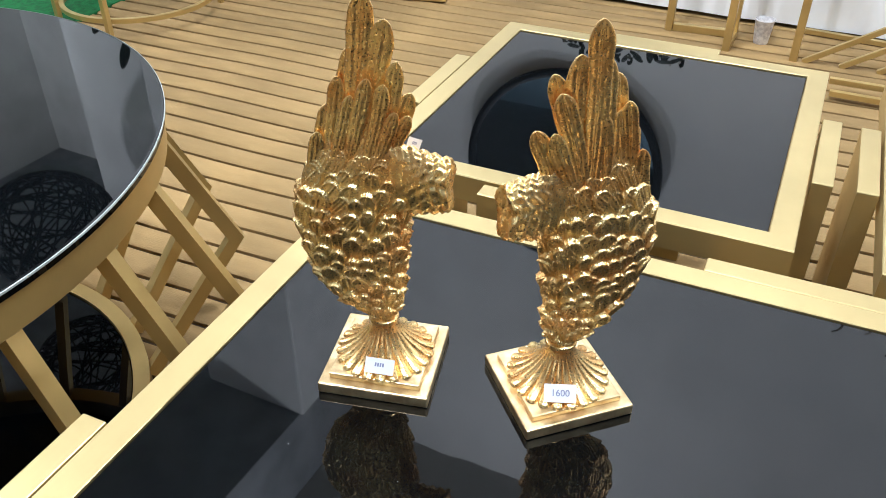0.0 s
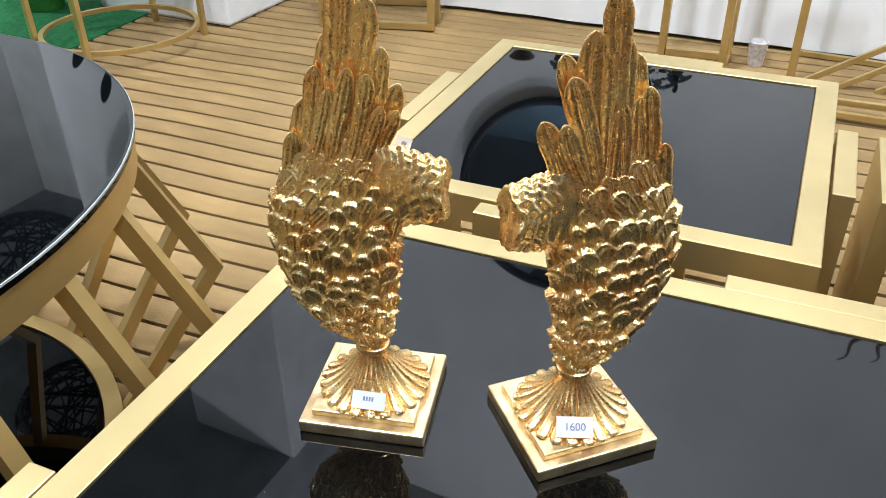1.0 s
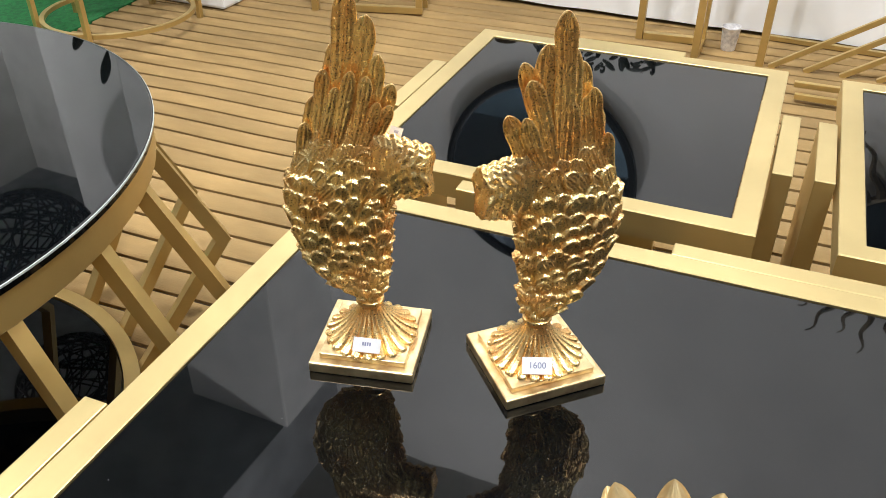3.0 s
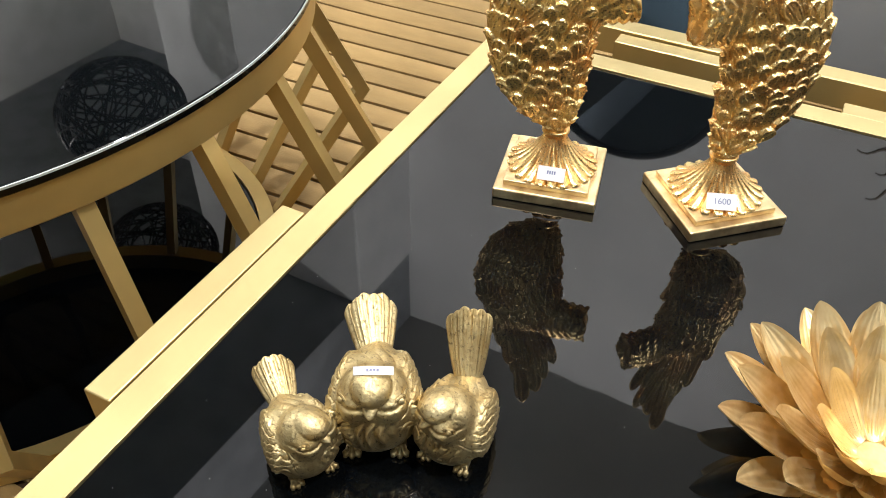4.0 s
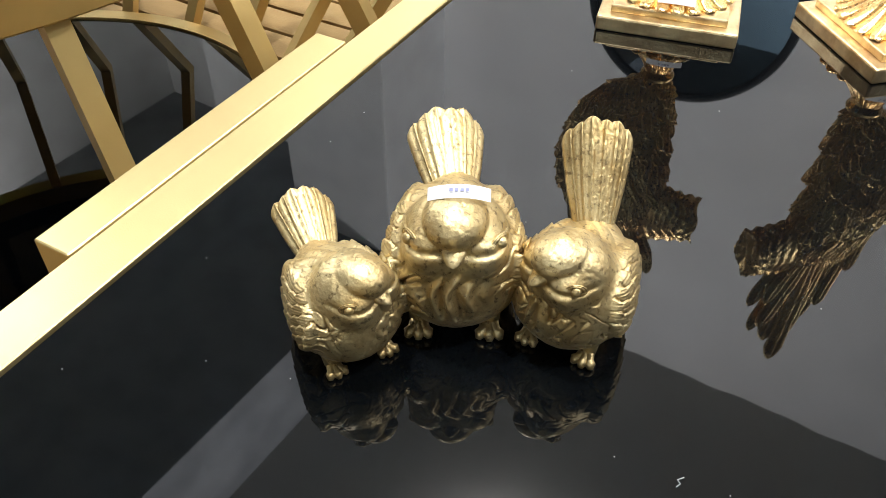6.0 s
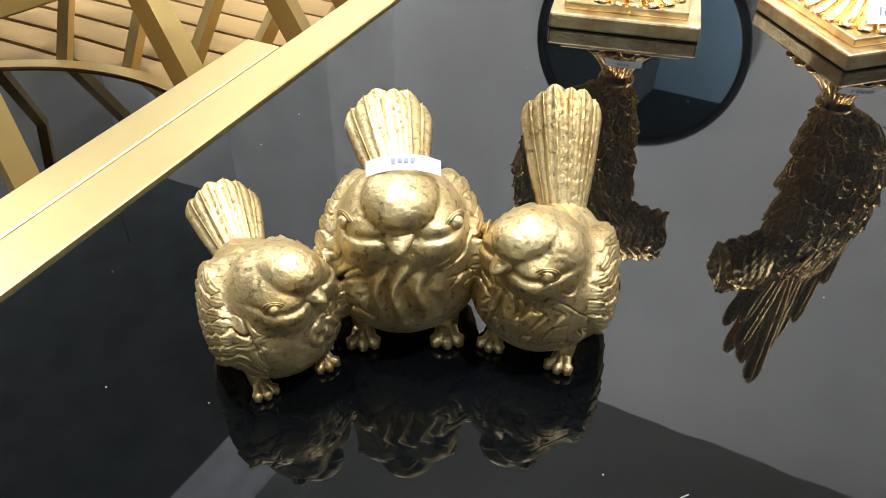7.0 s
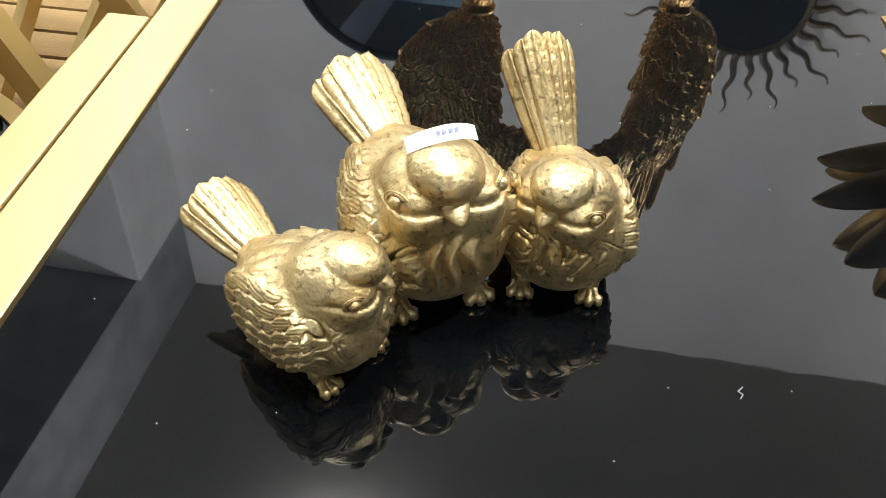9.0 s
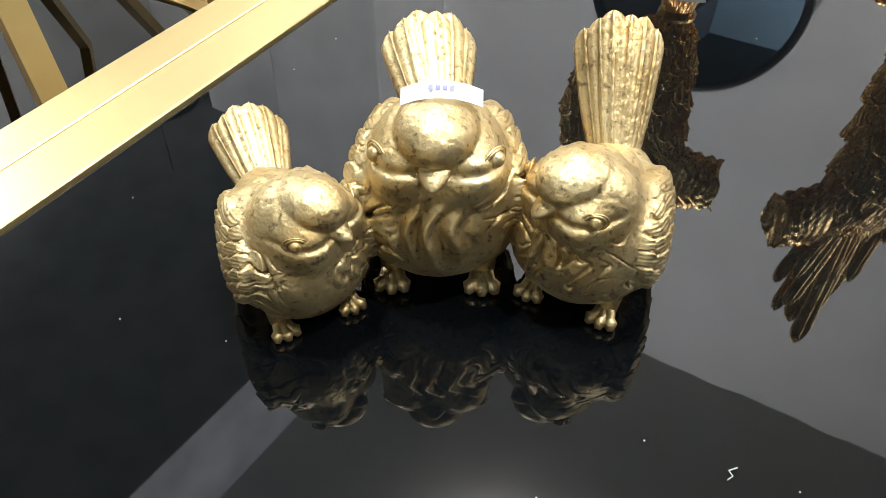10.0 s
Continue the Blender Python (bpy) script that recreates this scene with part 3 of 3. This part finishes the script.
    below = np.clip((-hl[..., 2] - 0.02) / 0.12, 0, 1) * (1 - on_wing) * np.clip((Z - 0.10) / 0.1, 0, 1) * np.clip((X + 0.15) / 0.15, 0, 1)
    edge = np.clip(1 - np.abs(np.abs(Y) - 0.33) / 0.13, 0, 1) * np.clip((X + 0.05) / 0.1, 0, 1)
    crest = lambda w: 0.016 - 0.095 * w
    relief += below * (0.25 + 0.75 * patchy) * edge * crest(swirl) * 1.15
    relief += below * (1 - edge) * patchy ** 2 * crest(lock) * 0.45
    under = np.exp(-((hl[..., 2] + 0.27) / 0.13) ** 2) * np.exp(-(hl[..., 1] / 0.17) ** 2) * np.clip(hl[..., 0] / 0.15, 0, 1) * (1 - on_wing)
    strand = np.sin(58 * (hl[..., 1] + 0.5 * wx) + 2.2 * np.sin(10 * Z + seed) + 1.2 * np.sin(23 * Z))
    relief += under * beard_on * (0.042 * strand * np.abs(strand) ** 0.2 - 0.010)
    # groove under the brow, seams of the crown, feathered nape and rump
    brow = np.exp(-((hl[..., 2] - 0.072) / 0.022) ** 2) * np.clip(hl[..., 0] / 0.1, 0, 1) * np.clip((np.abs(hl[..., 1]) - 0.02) / 0.05, 0, 1)
    relief -= 0.020 * brow
    rump = np.clip((Z - 0.55) / 0.1, 0, 1) * np.clip((-X - 0.02) / 0.12, 0, 1) * (1 - on_wing)
    relief += rump * 0.012 * (np.abs(np.sin(24 * Y + 2 * np.sin(9 * X))) - 0.5)
    relief += 0.008 * cloud(4, 4, 4, 5.0) + 0.0028 * cloud(17, 17, 17, 2.0) + 0.0013 * cloud(40, 70, 25)
    P = P + way * relief[..., None]
    body = Shape()
    body.grid([[tuple(p) for p in row] for row in P], closed=True, cap=True)
    # small cone of a beak, slightly open
    root = np.array(on_head(0.10, 0, 0.070))
    ahead = np.array(ht @ Vector((1, 0, -0.06)))
    reach = np.linspace(0.0, 0.5, 200)
    d, _ = field(root + ahead * reach[:, None])
    front = float(reach[np.argmax(d > 0)])
    for dz, wide, long in ((0.026, 0.088, 0.085), (-0.026, 0.072, 0.060)):
        start, tip = Vector(root + ahead * (front - 0.06)), Vector(root + ahead * (front + long)) + ht @ Vector((0, 0, -0.012))
        rows = []
        for i in range(9):
            t = i / 8
            c = start * (1 - t) + tip * t + ht @ Vector((0, 0, dz * (1 - t)))
            w = wide * (1 - t) ** 0.6 + 0.007
            rows.append([c + ht @ Vector((0, w * math.cos(2 * math.pi * k / 16), 0.62 * w * math.sin(2 * math.pi * k / 16))) for k in range(16)])
        body.grid(rows, closed=True, cap=True)
    # round eyes in two wrinkled lids
    for e in (1, -1):
        out = (ht @ Vector((0.44, 0.90 * e, 0.02))).normalized()
        far = np.array(on_head(0.115, 0.06 * e, 0.090))
        reach = np.linspace(0.0, 0.5, 250)
        d, _ = field(far + np.array(out) * reach[:, None])
        eye = Vector(far) + out * float(reach[np.argmax(d > 0.004)])
        body.ball(eye - out * 0.010, (0.040, 0.040, 0.040), 18)
        a = (ht @ Vector((0.78, -0.62 * e, 0))).normalized()
        b = out.cross(a)
        for rr, th, flat in ((0.046, 0.012, 0.92), (0.064, 0.006, 0.85)):
            ring = [eye - out * (0.010 + rr * 0.12) + a * math.cos(2 * math.pi * k / 28) * rr * 1.2 + b * math.sin(2 * math.pi * k / 28) * rr * flat for k in range(29)]
            body.tube(ring, [th * (0.75 + 0.35 * abs(math.sin(math.pi * k / 14))) for k in range(29)], 7)
    # feet: three knobbly toes ahead, one behind, on a short shank
    for e in (1, -1):
        hub = Vector((0.215, 0.235 * e, 0.066))
        body.tube([hub + Vector((-0.05, 0, 0.16)), hub], [0.085, 0.065], 10)
        for k, spread in enumerate((-30, 0, 30, 180)):
            d = Vector((math.cos(radians(spread)), math.sin(radians(spread)), 0))
            L = 0.15 if k != 3 else 0.09
            body.tube([hub, hub + d * L * 0.3 + Vector((0, 0, 0.004)), hub + d * L * 0.55 + Vector((0, 0, -0.016)), hub + d * L * 0.8 + Vector((0, 0, -0.014)), hub + d * L + Vector((0, 0, -0.045))],
                      [0.042, 0.046, 0.036, 0.044, 0.018], 9)
    # arched fan tail of overlapping feathers
    base, tip = Vector((-0.36, 0, 0.53)), Vector(tail_tip)
    back_way = (tip - base).normalized()
    side = Vector((0, 0, 1)).cross(back_way).normalized()
    face = back_way.cross(side).normalized()
    span = (tip - base).length
    rng = random.Random(seed + 40)
    for f in (-1, 1, -0.62, 0.62, -0.22, 0.28):
        lift = face * (0.10 * (1 - f * f) + rng.uniform(-0.008, 0.008))
        p = base + side * 0.066 * f + lift * 0.35 - face * 0.02
        q = base + back_way * span * (1.0 - 0.07 * f * f + rng.uniform(-0.03, 0.03)) + side * (0.216 * f) + lift - face * 0.045
        n = (face + side * 0.55 * f).normalized()
        body.blade(p, q, 0.190, 0.042, n, 60, root=0.38, rib=0.6, tip_round=0.14, barb=0.24, pitch=0.09)
    s_m = Matrix.Translation((at[0], at[1], 0)) @ Matrix.Rotation(radians(heading), 4, "Z") @ Matrix.Scale(size, 4)
    body.moved(s_m)
    s.add(body.v, body.f)


trio = Shape()
B0 = Vector((-0.27, 0.13))
bird(trio, (-0.3042 - B0.x, 0.0929 - B0.y), -27.2, 29, 5, 0.0575, (-1.20, 0.13, 0.74), 1, 0.3)
bird(trio, (-0.2734 - B0.x, 0.1434 - B0.y), -58.5, -2, -2, 0.0745, (-1.17, -0.11, 0.80), 2, 1.0)
bird(trio, (-0.2164 - B0.x, 0.1607 - B0.y), -85, -29, 3, 0.0630, (-1.02, -0.29, 1.28), 3, 0.4)
birds = part("bird_figurine", trio, CHAMPAGNE, None, smooth="all", m=pose(B0.x, B0.y, TOP - 0.0028))
tagged(birds, "three plump champagne-gold resin birds joined side by side", "figurine")
tag = price_tag(None, pose(-0.2668, 0.1345, 0.5285, -52, 0, -58.5 + 90), 0.028, 0.0060, bend=0.0085)
tagged(tag, "white paper price label stuck across a bird's head", "price label")


# ---- lotus bowl ----
lotus = thing("lotus_bowl", pose(0.056, 0.304, TOP - 0.0025) @ Matrix.Scale(0.96, 4), "pale gold lotus flower bowl with layered ribbed petals", "bowl")
part("bowl_base", Shape().lathe([(0.0001, 0.0), (0.045, 0.0), (0.052, 0.004), (0.060, 0.016), (0.050, 0.018), (0.030, 0.012), (0.0001, 0.011)], 48), PETAL_GOLD, lotus, smooth=True)


def petal(length, width, lift, cup, ribs, rng):
    s = Shape()
    n, m = 26, 27
    top, under = [], []
    for i in range(n + 1):
        t = i / n
        w = width / 2 * (0.42 + 0.58 * math.sin(min(1, t / 0.55) * math.pi / 2))
        if t > 0.5:
            w *= max(0.03, max(0.0, 1 - ((t - 0.5) / 0.5) ** 1.9) ** 0.72)
        a, b = [], []
        for j in range(m):
            f = 2 * j / (m - 1) - 1
            x = length * (t - 0.10 * t * t)
            z = lift * t ** 1.5 + cup * f * f * w * 1.1
            groove = 0.0005 * math.cos(f * ribs * math.pi) * min(1, 6 * t) * (1 - t ** 6)
            a.append((x, f * w, z + groove))
            b.append((x, f * w * 0.985, z - 0.0030 * (1 - 0.75 * abs(f) ** 3) * (1 - 0.6 * t)))
        top.append(a)
        under.append(b)
    loops = [a + list(reversed(b)) for a, b in zip(top, under)]
    return s.grid(loops, closed=True, cap=True)


rng = random.Random(11)
for count, r0, length, width, lift, z0, ph, ribs in ((15, 0.036, 0.104, 0.033, 0.042, 0.005, 0.55, 5), (13, 0.030, 0.096, 0.037, 0.056, 0.008, 0.75, 6), (11, 0.024, 0.072, 0.033, 0.054, 0.011, 0.3, 9), (8, 0.014, 0.050, 0.028, 0.046, 0.012, 0.4, 9)):
    mesh = None
    for k in range(count):
        a = 360 * (k + ph) / count + rng.uniform(-3, 3)
        m = pose(0, 0, z0, 0, 0, a) @ pose(r0, 0, 0, rng.uniform(-4, 4), rng.uniform(-4, 4), 0)
        if mesh is None:
            first = part("petal", petal(length, width * 1.1, lift, 0.5, ribs, rng), PETAL_GOLD, lotus, smooth=True)
            first.matrix_local = m
            mesh = first.data
        else:
            p = new("petal", mesh)
            p.parent = lotus
            p.matrix_local = m

# ---- leaf dish ----
dish = thing("leaf_dish", pose(-0.306, -0.089, TOP - 0.0025, 0, 0, -8) @ Matrix.Scale(0.96, 4), "bright gold leaf-shaped dish with a thick cut stem", "dish")
rows_top, rows_low = [], []
for i in range(71):
    t = i / 70
    half = 0.010 + 0.072 * math.sin(math.pi * (0.99 * t + 0.005) ** 0.62) ** 1.5
    a, b = [], []
    for j in range(161):
        f = 2 * j / 160 - 1
        curve = 0.004 + 0.030 * abs(f) ** 2.2 * min(1, t * 5 + 0.35) + 0.010 * (2 * t - 1) ** 2 + 0.005 * math.sin(6 * t + 2 * f)
        vein = 0.0011 * math.cos(f * 26 * math.pi + 0.8 * math.sin(9 * t)) * min(1, 6 * t) + 0.0005 * math.sin(f * 61 + 7 * t)
        a.append((0.002 + 0.255 * t + 0.012 * f * f, half * f, curve + vein))
        b.append((0.002 + 0.255 * t + 0.012 * f * f, half * f * 0.985, max(0.0, curve - 0.0042)))
    rows_top.append(a)
    rows_low.append(b)
part("leaf", Shape().grid([a + list(reversed(b)) for a, b in zip(rows_top, rows_low)], closed=True, cap=True), LEAF_GOLD, dish, smooth="all")
stem = Shape()
rows = []
for i in range(25):
    t = i / 24
    row = []
    for k in range(48):
        a = 2 * math.pi * k / 48
        w = 0.0112 - 0.0020 * math.sin(math.pi * t) + 0.0022 * t ** 3 + 0.0003 * math.sin(11 * a + 2 * math.sin(5 * t)) + 0.0002 * math.sin(23 * a + 9 * t)
        row.append((0.016 - 0.068 * t + 0.25 * w * math.sin(a), w * math.cos(a) - 0.009 + 0.0135 * t, 0.014 + 0.018 * t + w * 0.75 * math.sin(a)))
    rows.append(row)
rows.append([(p[0] * 0.9 + 0.1 * (-0.0505), p[1] * 0.9 + 0.1 * 0.0045, p[2] * 0.9 + 0.1 * 0.032) for p in rows[-1]])
part("stem", stem.grid(rows, closed=True, cap=True), LEAF_GOLD, dish, "rough gold leaf stem with a cut end", smooth=True)

# ---- on the back wall ----
TURN_M = pose(-0.3, 2.935, 0, 0, 0, WALL_TURN)
mirror = thing("round_mirror", TURN_M @ pose(-0.612, -0.06, 1.575, 97, 0, 0) @ Matrix.Scale(0.83, 4), "large round wall mirror in a thin black frame", "mirror")
part("frame", Shape().lathe([(0.455, 0.0), (0.49, 0.0), (0.495, 0.012), (0.49, 0.03), (0.47, 0.034), (0.455, 0.026), (0.455, 0.0)], 96), IRON, mirror, "black metal ring frame", smooth=True)
part("mirror_glass", Shape().lathe([(0.0001, 0.012), (0.456, 0.012)], 96), MIRROR, mirror, smooth=True)
sun = thing("sunburst_mirror", TURN_M @ pose(0.735, -0.062, 1.575, 95, 0, 0) @ Matrix.Scale(0.86, 4), "round sunburst wall mirror with wavy bronze rays", "mirror")
part("frame", Shape().lathe([(0.225, 0.0), (0.252, 0.0), (0.255, 0.012), (0.245, 0.022), (0.225, 0.016), (0.225, 0.0)], 80), BRONZE, sun, smooth=True)
part("mirror_glass", Shape().lathe([(0.0001, 0.008), (0.226, 0.008)], 80), MIRROR, sun, smooth=True)
for k in range(28):
    a = 2 * math.pi * k / 28
    u, v = Vector((math.cos(a), math.sin(a), 0)), Vector((-math.sin(a), math.cos(a), 0))
    L = 0.30 if k % 2 else 0.23
    pts = [u * (0.24 + L * i / 14) + v * 0.017 * math.sin(i * 0.9) * (0.3 + i / 20) + Vector((0, 0, 0.010)) for i in range(15)]
    part("ray", Shape().tube(pts, [0.0195 * (1 - i / 15) + 0.0015 for i in range(15)], 6), BRONZE, sun, smooth=True)

# ---- other stands further back ----
def rail_set(parent, bars, w=0.02):
    for name, p, q in bars:
        part(name, Shape().bar(p, q, w, w, 0.0015), FRAME_DARK, parent)


ring_table = thing("side_table", pose(-2.235, 2.059, 0), "round gold side table with slim posts and a low ring", "side table")
for z in (0.06, 0.60):
    part("ring", Shape().lathe([(0.246, z - 0.009), (0.262, z - 0.009), (0.262, z + 0.006), (0.246, z + 0.006), (0.246, z - 0.009)], 72), FRAME_DARK, ring_table, smooth=True)
for a in (49, 110, 170, 228, 293):
    x, y = 0.25 * math.cos(radians(a)), 0.25 * math.sin(radians(a))
    part("post", Shape().bar((x * 1.09, y * 1.09, 0), (x * 1.09, y * 1.09, 0.61), 0.018, 0.018, 0.0015), FRAME_DARK, ring_table)
part("glass_top", Shape().lathe([(0.0001, 0.622), (0.262, 0.622), (0.262, 0.614), (0.0001, 0.614)], 72), BLACK_GLASS, ring_table, smooth=True)

frame_table = thing("side_table", pose(-1.345, 2.640, 0, 0, 0, 17), "square gold tube side table on a floor frame", "side table")
rail_set(frame_table, [("floor_rail", (-0.28, 0, 0.016), (0.012, 0, 0.016)), ("floor_rail", (-0.27, 0.012, 0.016), (-0.27, 0.28, 0.016)), ("floor_rail", (-0.28, 0.29, 0.016), (0.0, 0.29, 0.016)),
                       ("post", (0, 0, 0.028), (0, 0, 0.55)), ("post", (-0.27, 0.29, 0.028), (-0.27, 0.29, 0.55)), ("post", (-0.395, 0.0, 0.0), (-0.395, 0.0, 0.55)), ("post", (0.005, 0.09, 0.0), (0.005, 0.09, 0.55)),
                       ("top_rail", (-0.41, 0, 0.56), (0.012, 0, 0.56)), ("top_rail", (-0.41, 0.29, 0.56), (0.012, 0.29, 0.56))], 0.024)
part("glass_top", Shape().box((0.43, 0.32, 0.008), (-0.2, 0.145, 0.577), 0.001), BLACK_GLASS, frame_table)

console = thing("console_table", pose(-0.137, 2.668, 0), "tall gold tube console frame by the white wall", "console table")
rail_set(console, [("post", (-0.411, 0.082, 0), (-0.411, 0.082, 0.75)), ("post", (-0.203, -0.014, 0), (-0.203, -0.014, 0.75)), ("post", (-0.207, 0.112, 0), (-0.207, 0.112, 0.75)), ("post", (0, 0, 0), (0, 0, 0.75)),
                   ("floor_rail", (-0.399, 0.086, 0.012), (-0.220, 0.110, 0.012)), ("floor_rail", (-0.207, 0.099, 0.012), (-0.203, 0.0, 0.012)),
                   ("top_rail", (-0.425, 0.082, 0.762), (-0.195, 0.112, 0.762)), ("top_rail", (-0.215, -0.014, 0.762), (0.012, 0, 0.762))], 0.0235)
slanted = thing("console_table", pose(-0.108, 2.673, 0, 0, 0, 0) @ Matrix.Scale(0.92, 4), "low gold stand with parallel slanted bars", "console table")
rail_set(slanted, [("slanted_bar", (0.0 + 0.115 * k, 0.006 * k, 0.0), (0.62 + 0.115 * k, 0.006 * k, 0.42)) for k in range(5)]
         + [("floor_rail", (0.10, -0.22, 0.04), (1.1, -0.17, 0.04)), ("floor_rail", (0.11, -0.27, 0.02), (1.1, -0.24, 0.02)), ("floor_rail", (-0.05, 0.27, 0.012), (1.1, 0.24, 0.012)), ("top_rail", (0.55, 0, 0.43), (1.2, 0.02, 0.43))], 0.018)

cup = thing("paper_cup", pose(-0.254, 2.772, 0.0), "small printed white paper cup standing on the carpet", "cup")
part("cup_body", Shape().lathe([(0.0001, 0.003), (0.021, 0.003), (0.022, 0.0), (0.023, 0.002), (0.030, 0.075), (0.0315, 0.077), (0.0305, 0.079), (0.029, 0.076), (0.0215, 0.005), (0.0001, 0.005)], 32), CUP, cup, smooth=True)

pot = thing("flower_pot", pose(-2.832, 2.253, 0.004), "glossy green plant pot on the green carpet", "flower pot")
part("pot", Shape().lathe([(0.0001, 0.0), (0.07, 0.0), (0.074, 0.006), (0.095, 0.20), (0.10, 0.205), (0.10, 0.225), (0.088, 0.225), (0.085, 0.19), (0.0001, 0.185)], 40), POT_GREEN, pot, smooth=True)

# black wire pendant over the round table
rng = random.Random(8)
for (px, py, pz), rad, count in (((-3.43, 2.24, 2.44), 0.335, 44),):
    pendant = thing("pendant_lamp", pose(px, py, pz), "black wire cage pendant lamp on a long cord", "pendant lamp", "wire pendants")
    for k in range(count):
        ax = Vector((rng.uniform(-1, 1), rng.uniform(-1, 1), rng.uniform(-1, 1))).normalized()
        a = ax.orthogonal().normalized()
        b = ax.cross(a)
        tilt = rng.uniform(-0.6, 0.6)
        q = math.sqrt(1 - tilt * tilt)
        loop = [(ax * tilt + (a * math.cos(2 * math.pi * i / 40) + b * math.sin(2 * math.pi * i / 40)) * q) for i in range(41)]
        part("wire", Shape().tube([(p.x * rad, p.y * rad, p.z * rad * 0.85) for p in loop], 0.013 * rad + 0.001, 5), IRON, pendant, smooth=True)
    part("cord", Shape().tube([(0, 0, rad * 0.84), (0, 0, SOFFIT - pz)], 0.002, 6), IRON, pendant)

# dark garland hung on the fabric wall
garland = thing("wall_garland", TURN_M @ pose(-0.42, -0.05, 1.03) @ Matrix.Scale(0.92, 4), "dark leafy garland with pale beads hung on the wall", "garland")
leaf_s, bead_s = Shape(), Shape()
for k in range(150):
    x = rng.uniform(-0.24, 0.24)
    c = Vector((x, rng.uniform(-0.05, 0.0), rng.uniform(-0.22, 0.03) * (1 - (x / 0.27) ** 2)))
    d = Vector((rng.uniform(-1, 1), rng.uniform(-0.4, 0.1), rng.uniform(-0.8, 0.9))).normalized()
    leaf_s.blade(c, c + d * rng.uniform(0.03, 0.06), 0.022, 0.001, (0.2, -1, 0.3), 5, tip_round=0.5)
    if k % 3 == 0:
        bead_s.ball(c + Vector((0, -0.03, 0)), (0.005, 0.005, 0.005), 8)
part("leaves", leaf_s, LEAVES, garland, smooth=True)
part("beads", bead_s, PAPER, garland, "small white beads", smooth=True)

# leafy plant on the round side table
plant = thing("potted_plant", pose(-2.235, 2.059, 0.622), "dark-leaved plant in a black pot on the round side table", "plant")
part("pot", Shape().lathe([(0.0001, 0.0), (0.055, 0.0), (0.075, 0.13), (0.08, 0.135), (0.08, 0.15), (0.068, 0.15), (0.066, 0.125), (0.0001, 0.12)], 36), IRON, plant, smooth=True)
for k, (dx, dy, top) in enumerate(((0.03, -0.12, 0.56), (0.10, -0.07, 0.50), (-0.09, -0.08, 0.48), (0.08, 0.09, 0.45), (-0.10, 0.06, 0.50), (0.0, 0.12, 0.42), (0.14, -0.02, 0.44))):
    stalk = [(dx * t * t, dy * t * t, 0.12 + (top - 0.22) * t) for t in (0, 0.25, 0.5, 0.75, 1)]
    part("stalk", Shape().tube(stalk, 0.003, 6), LEAVES, plant, smooth=True)
    part("leaf", Shape().blade(stalk[-1], (dx * 1.45, dy * 1.45, top), 0.042, 0.002, (0.3, -1, 0.4), 14, root=0.2, curl=0.1, tip_round=0.7), LEAVES, plant, smooth=True)

# small dark goblet-shaped vase on the fabric wall
vase = thing("wall_vase", TURN_M @ pose(-0.778, -0.060, 0.94) @ Matrix.Scale(0.92, 4), "small dark flared vase hung on the white wall", "vase")
part("vase_body", Shape().lathe([(0.0001, 0.0), (0.052, 0.0), (0.055, 0.006), (0.030, 0.026), (0.011, 0.044), (0.011, 0.052), (0.034, 0.064), (0.052, 0.082), (0.049, 0.084), (0.03, 0.069), (0.0001, 0.060)], 40), BRONZE, vase, smooth=True)

# small lint and dust on the near glass
dust = Shape()
rng = random.Random(4)
for k in range(46):
    x, y = rng.uniform(-0.44, 0.1), rng.uniform(-0.12, 0.42)
    dust.ball((x, y, TOP - 0.0022), (0.00035, 0.00035, 0.0003), 6)
for x, y in ((-0.1373, 0.1042),):
    dust.tube([(x, y, TOP - 0.002), (x + 0.001, y + 0.002, TOP - 0.0016), (x - 0.0008, y + 0.0035, TOP - 0.0019), (x + 0.0012, y + 0.006, TOP - 0.0018)], 0.00022, 5)
tagged(part("lint", dust, LINT), "pale specks of lint on the black glass", "lint", kind="stuff")

# ---- deck-striped floor ----
PLANK_TURN, PITCH = 3.19, 0.0754
strip = Shape()
rows = []
for i in range(226):
    x = -4.5 + 9.0 * i / 225
    c = 0.006 * math.sin(1.7 * x) + 0.0035 * math.sin(5.3 * x + 1) + 0.002 * math.sin(11 * x)
    h = PITCH / 2 - 0.0060 - 0.0015 * math.sin(3.1 * x + 0.5)
    rows.append([(x, c - h, -0.012), (x, c - h, -0.004), (x, c - h + 0.006, 0.0), (x, c + h - 0.006, 0.0), (x, c + h, -0.004), (x, c + h, -0.012)])
strip.grid(rows, closed=True, cap=True)
first = part("plank", strip, DECK, floor, smooth=True)
first.matrix_local = pose(-0.4, -1.501, 0, 0, 0, PLANK_TURN)
for k in range(1, 63):
    p = new("plank", first.data)
    p.parent = floor
    p.matrix_local = pose(-0.4, -1.501, 0, 0, 0, PLANK_TURN) @ pose(0, k * PITCH, 0)
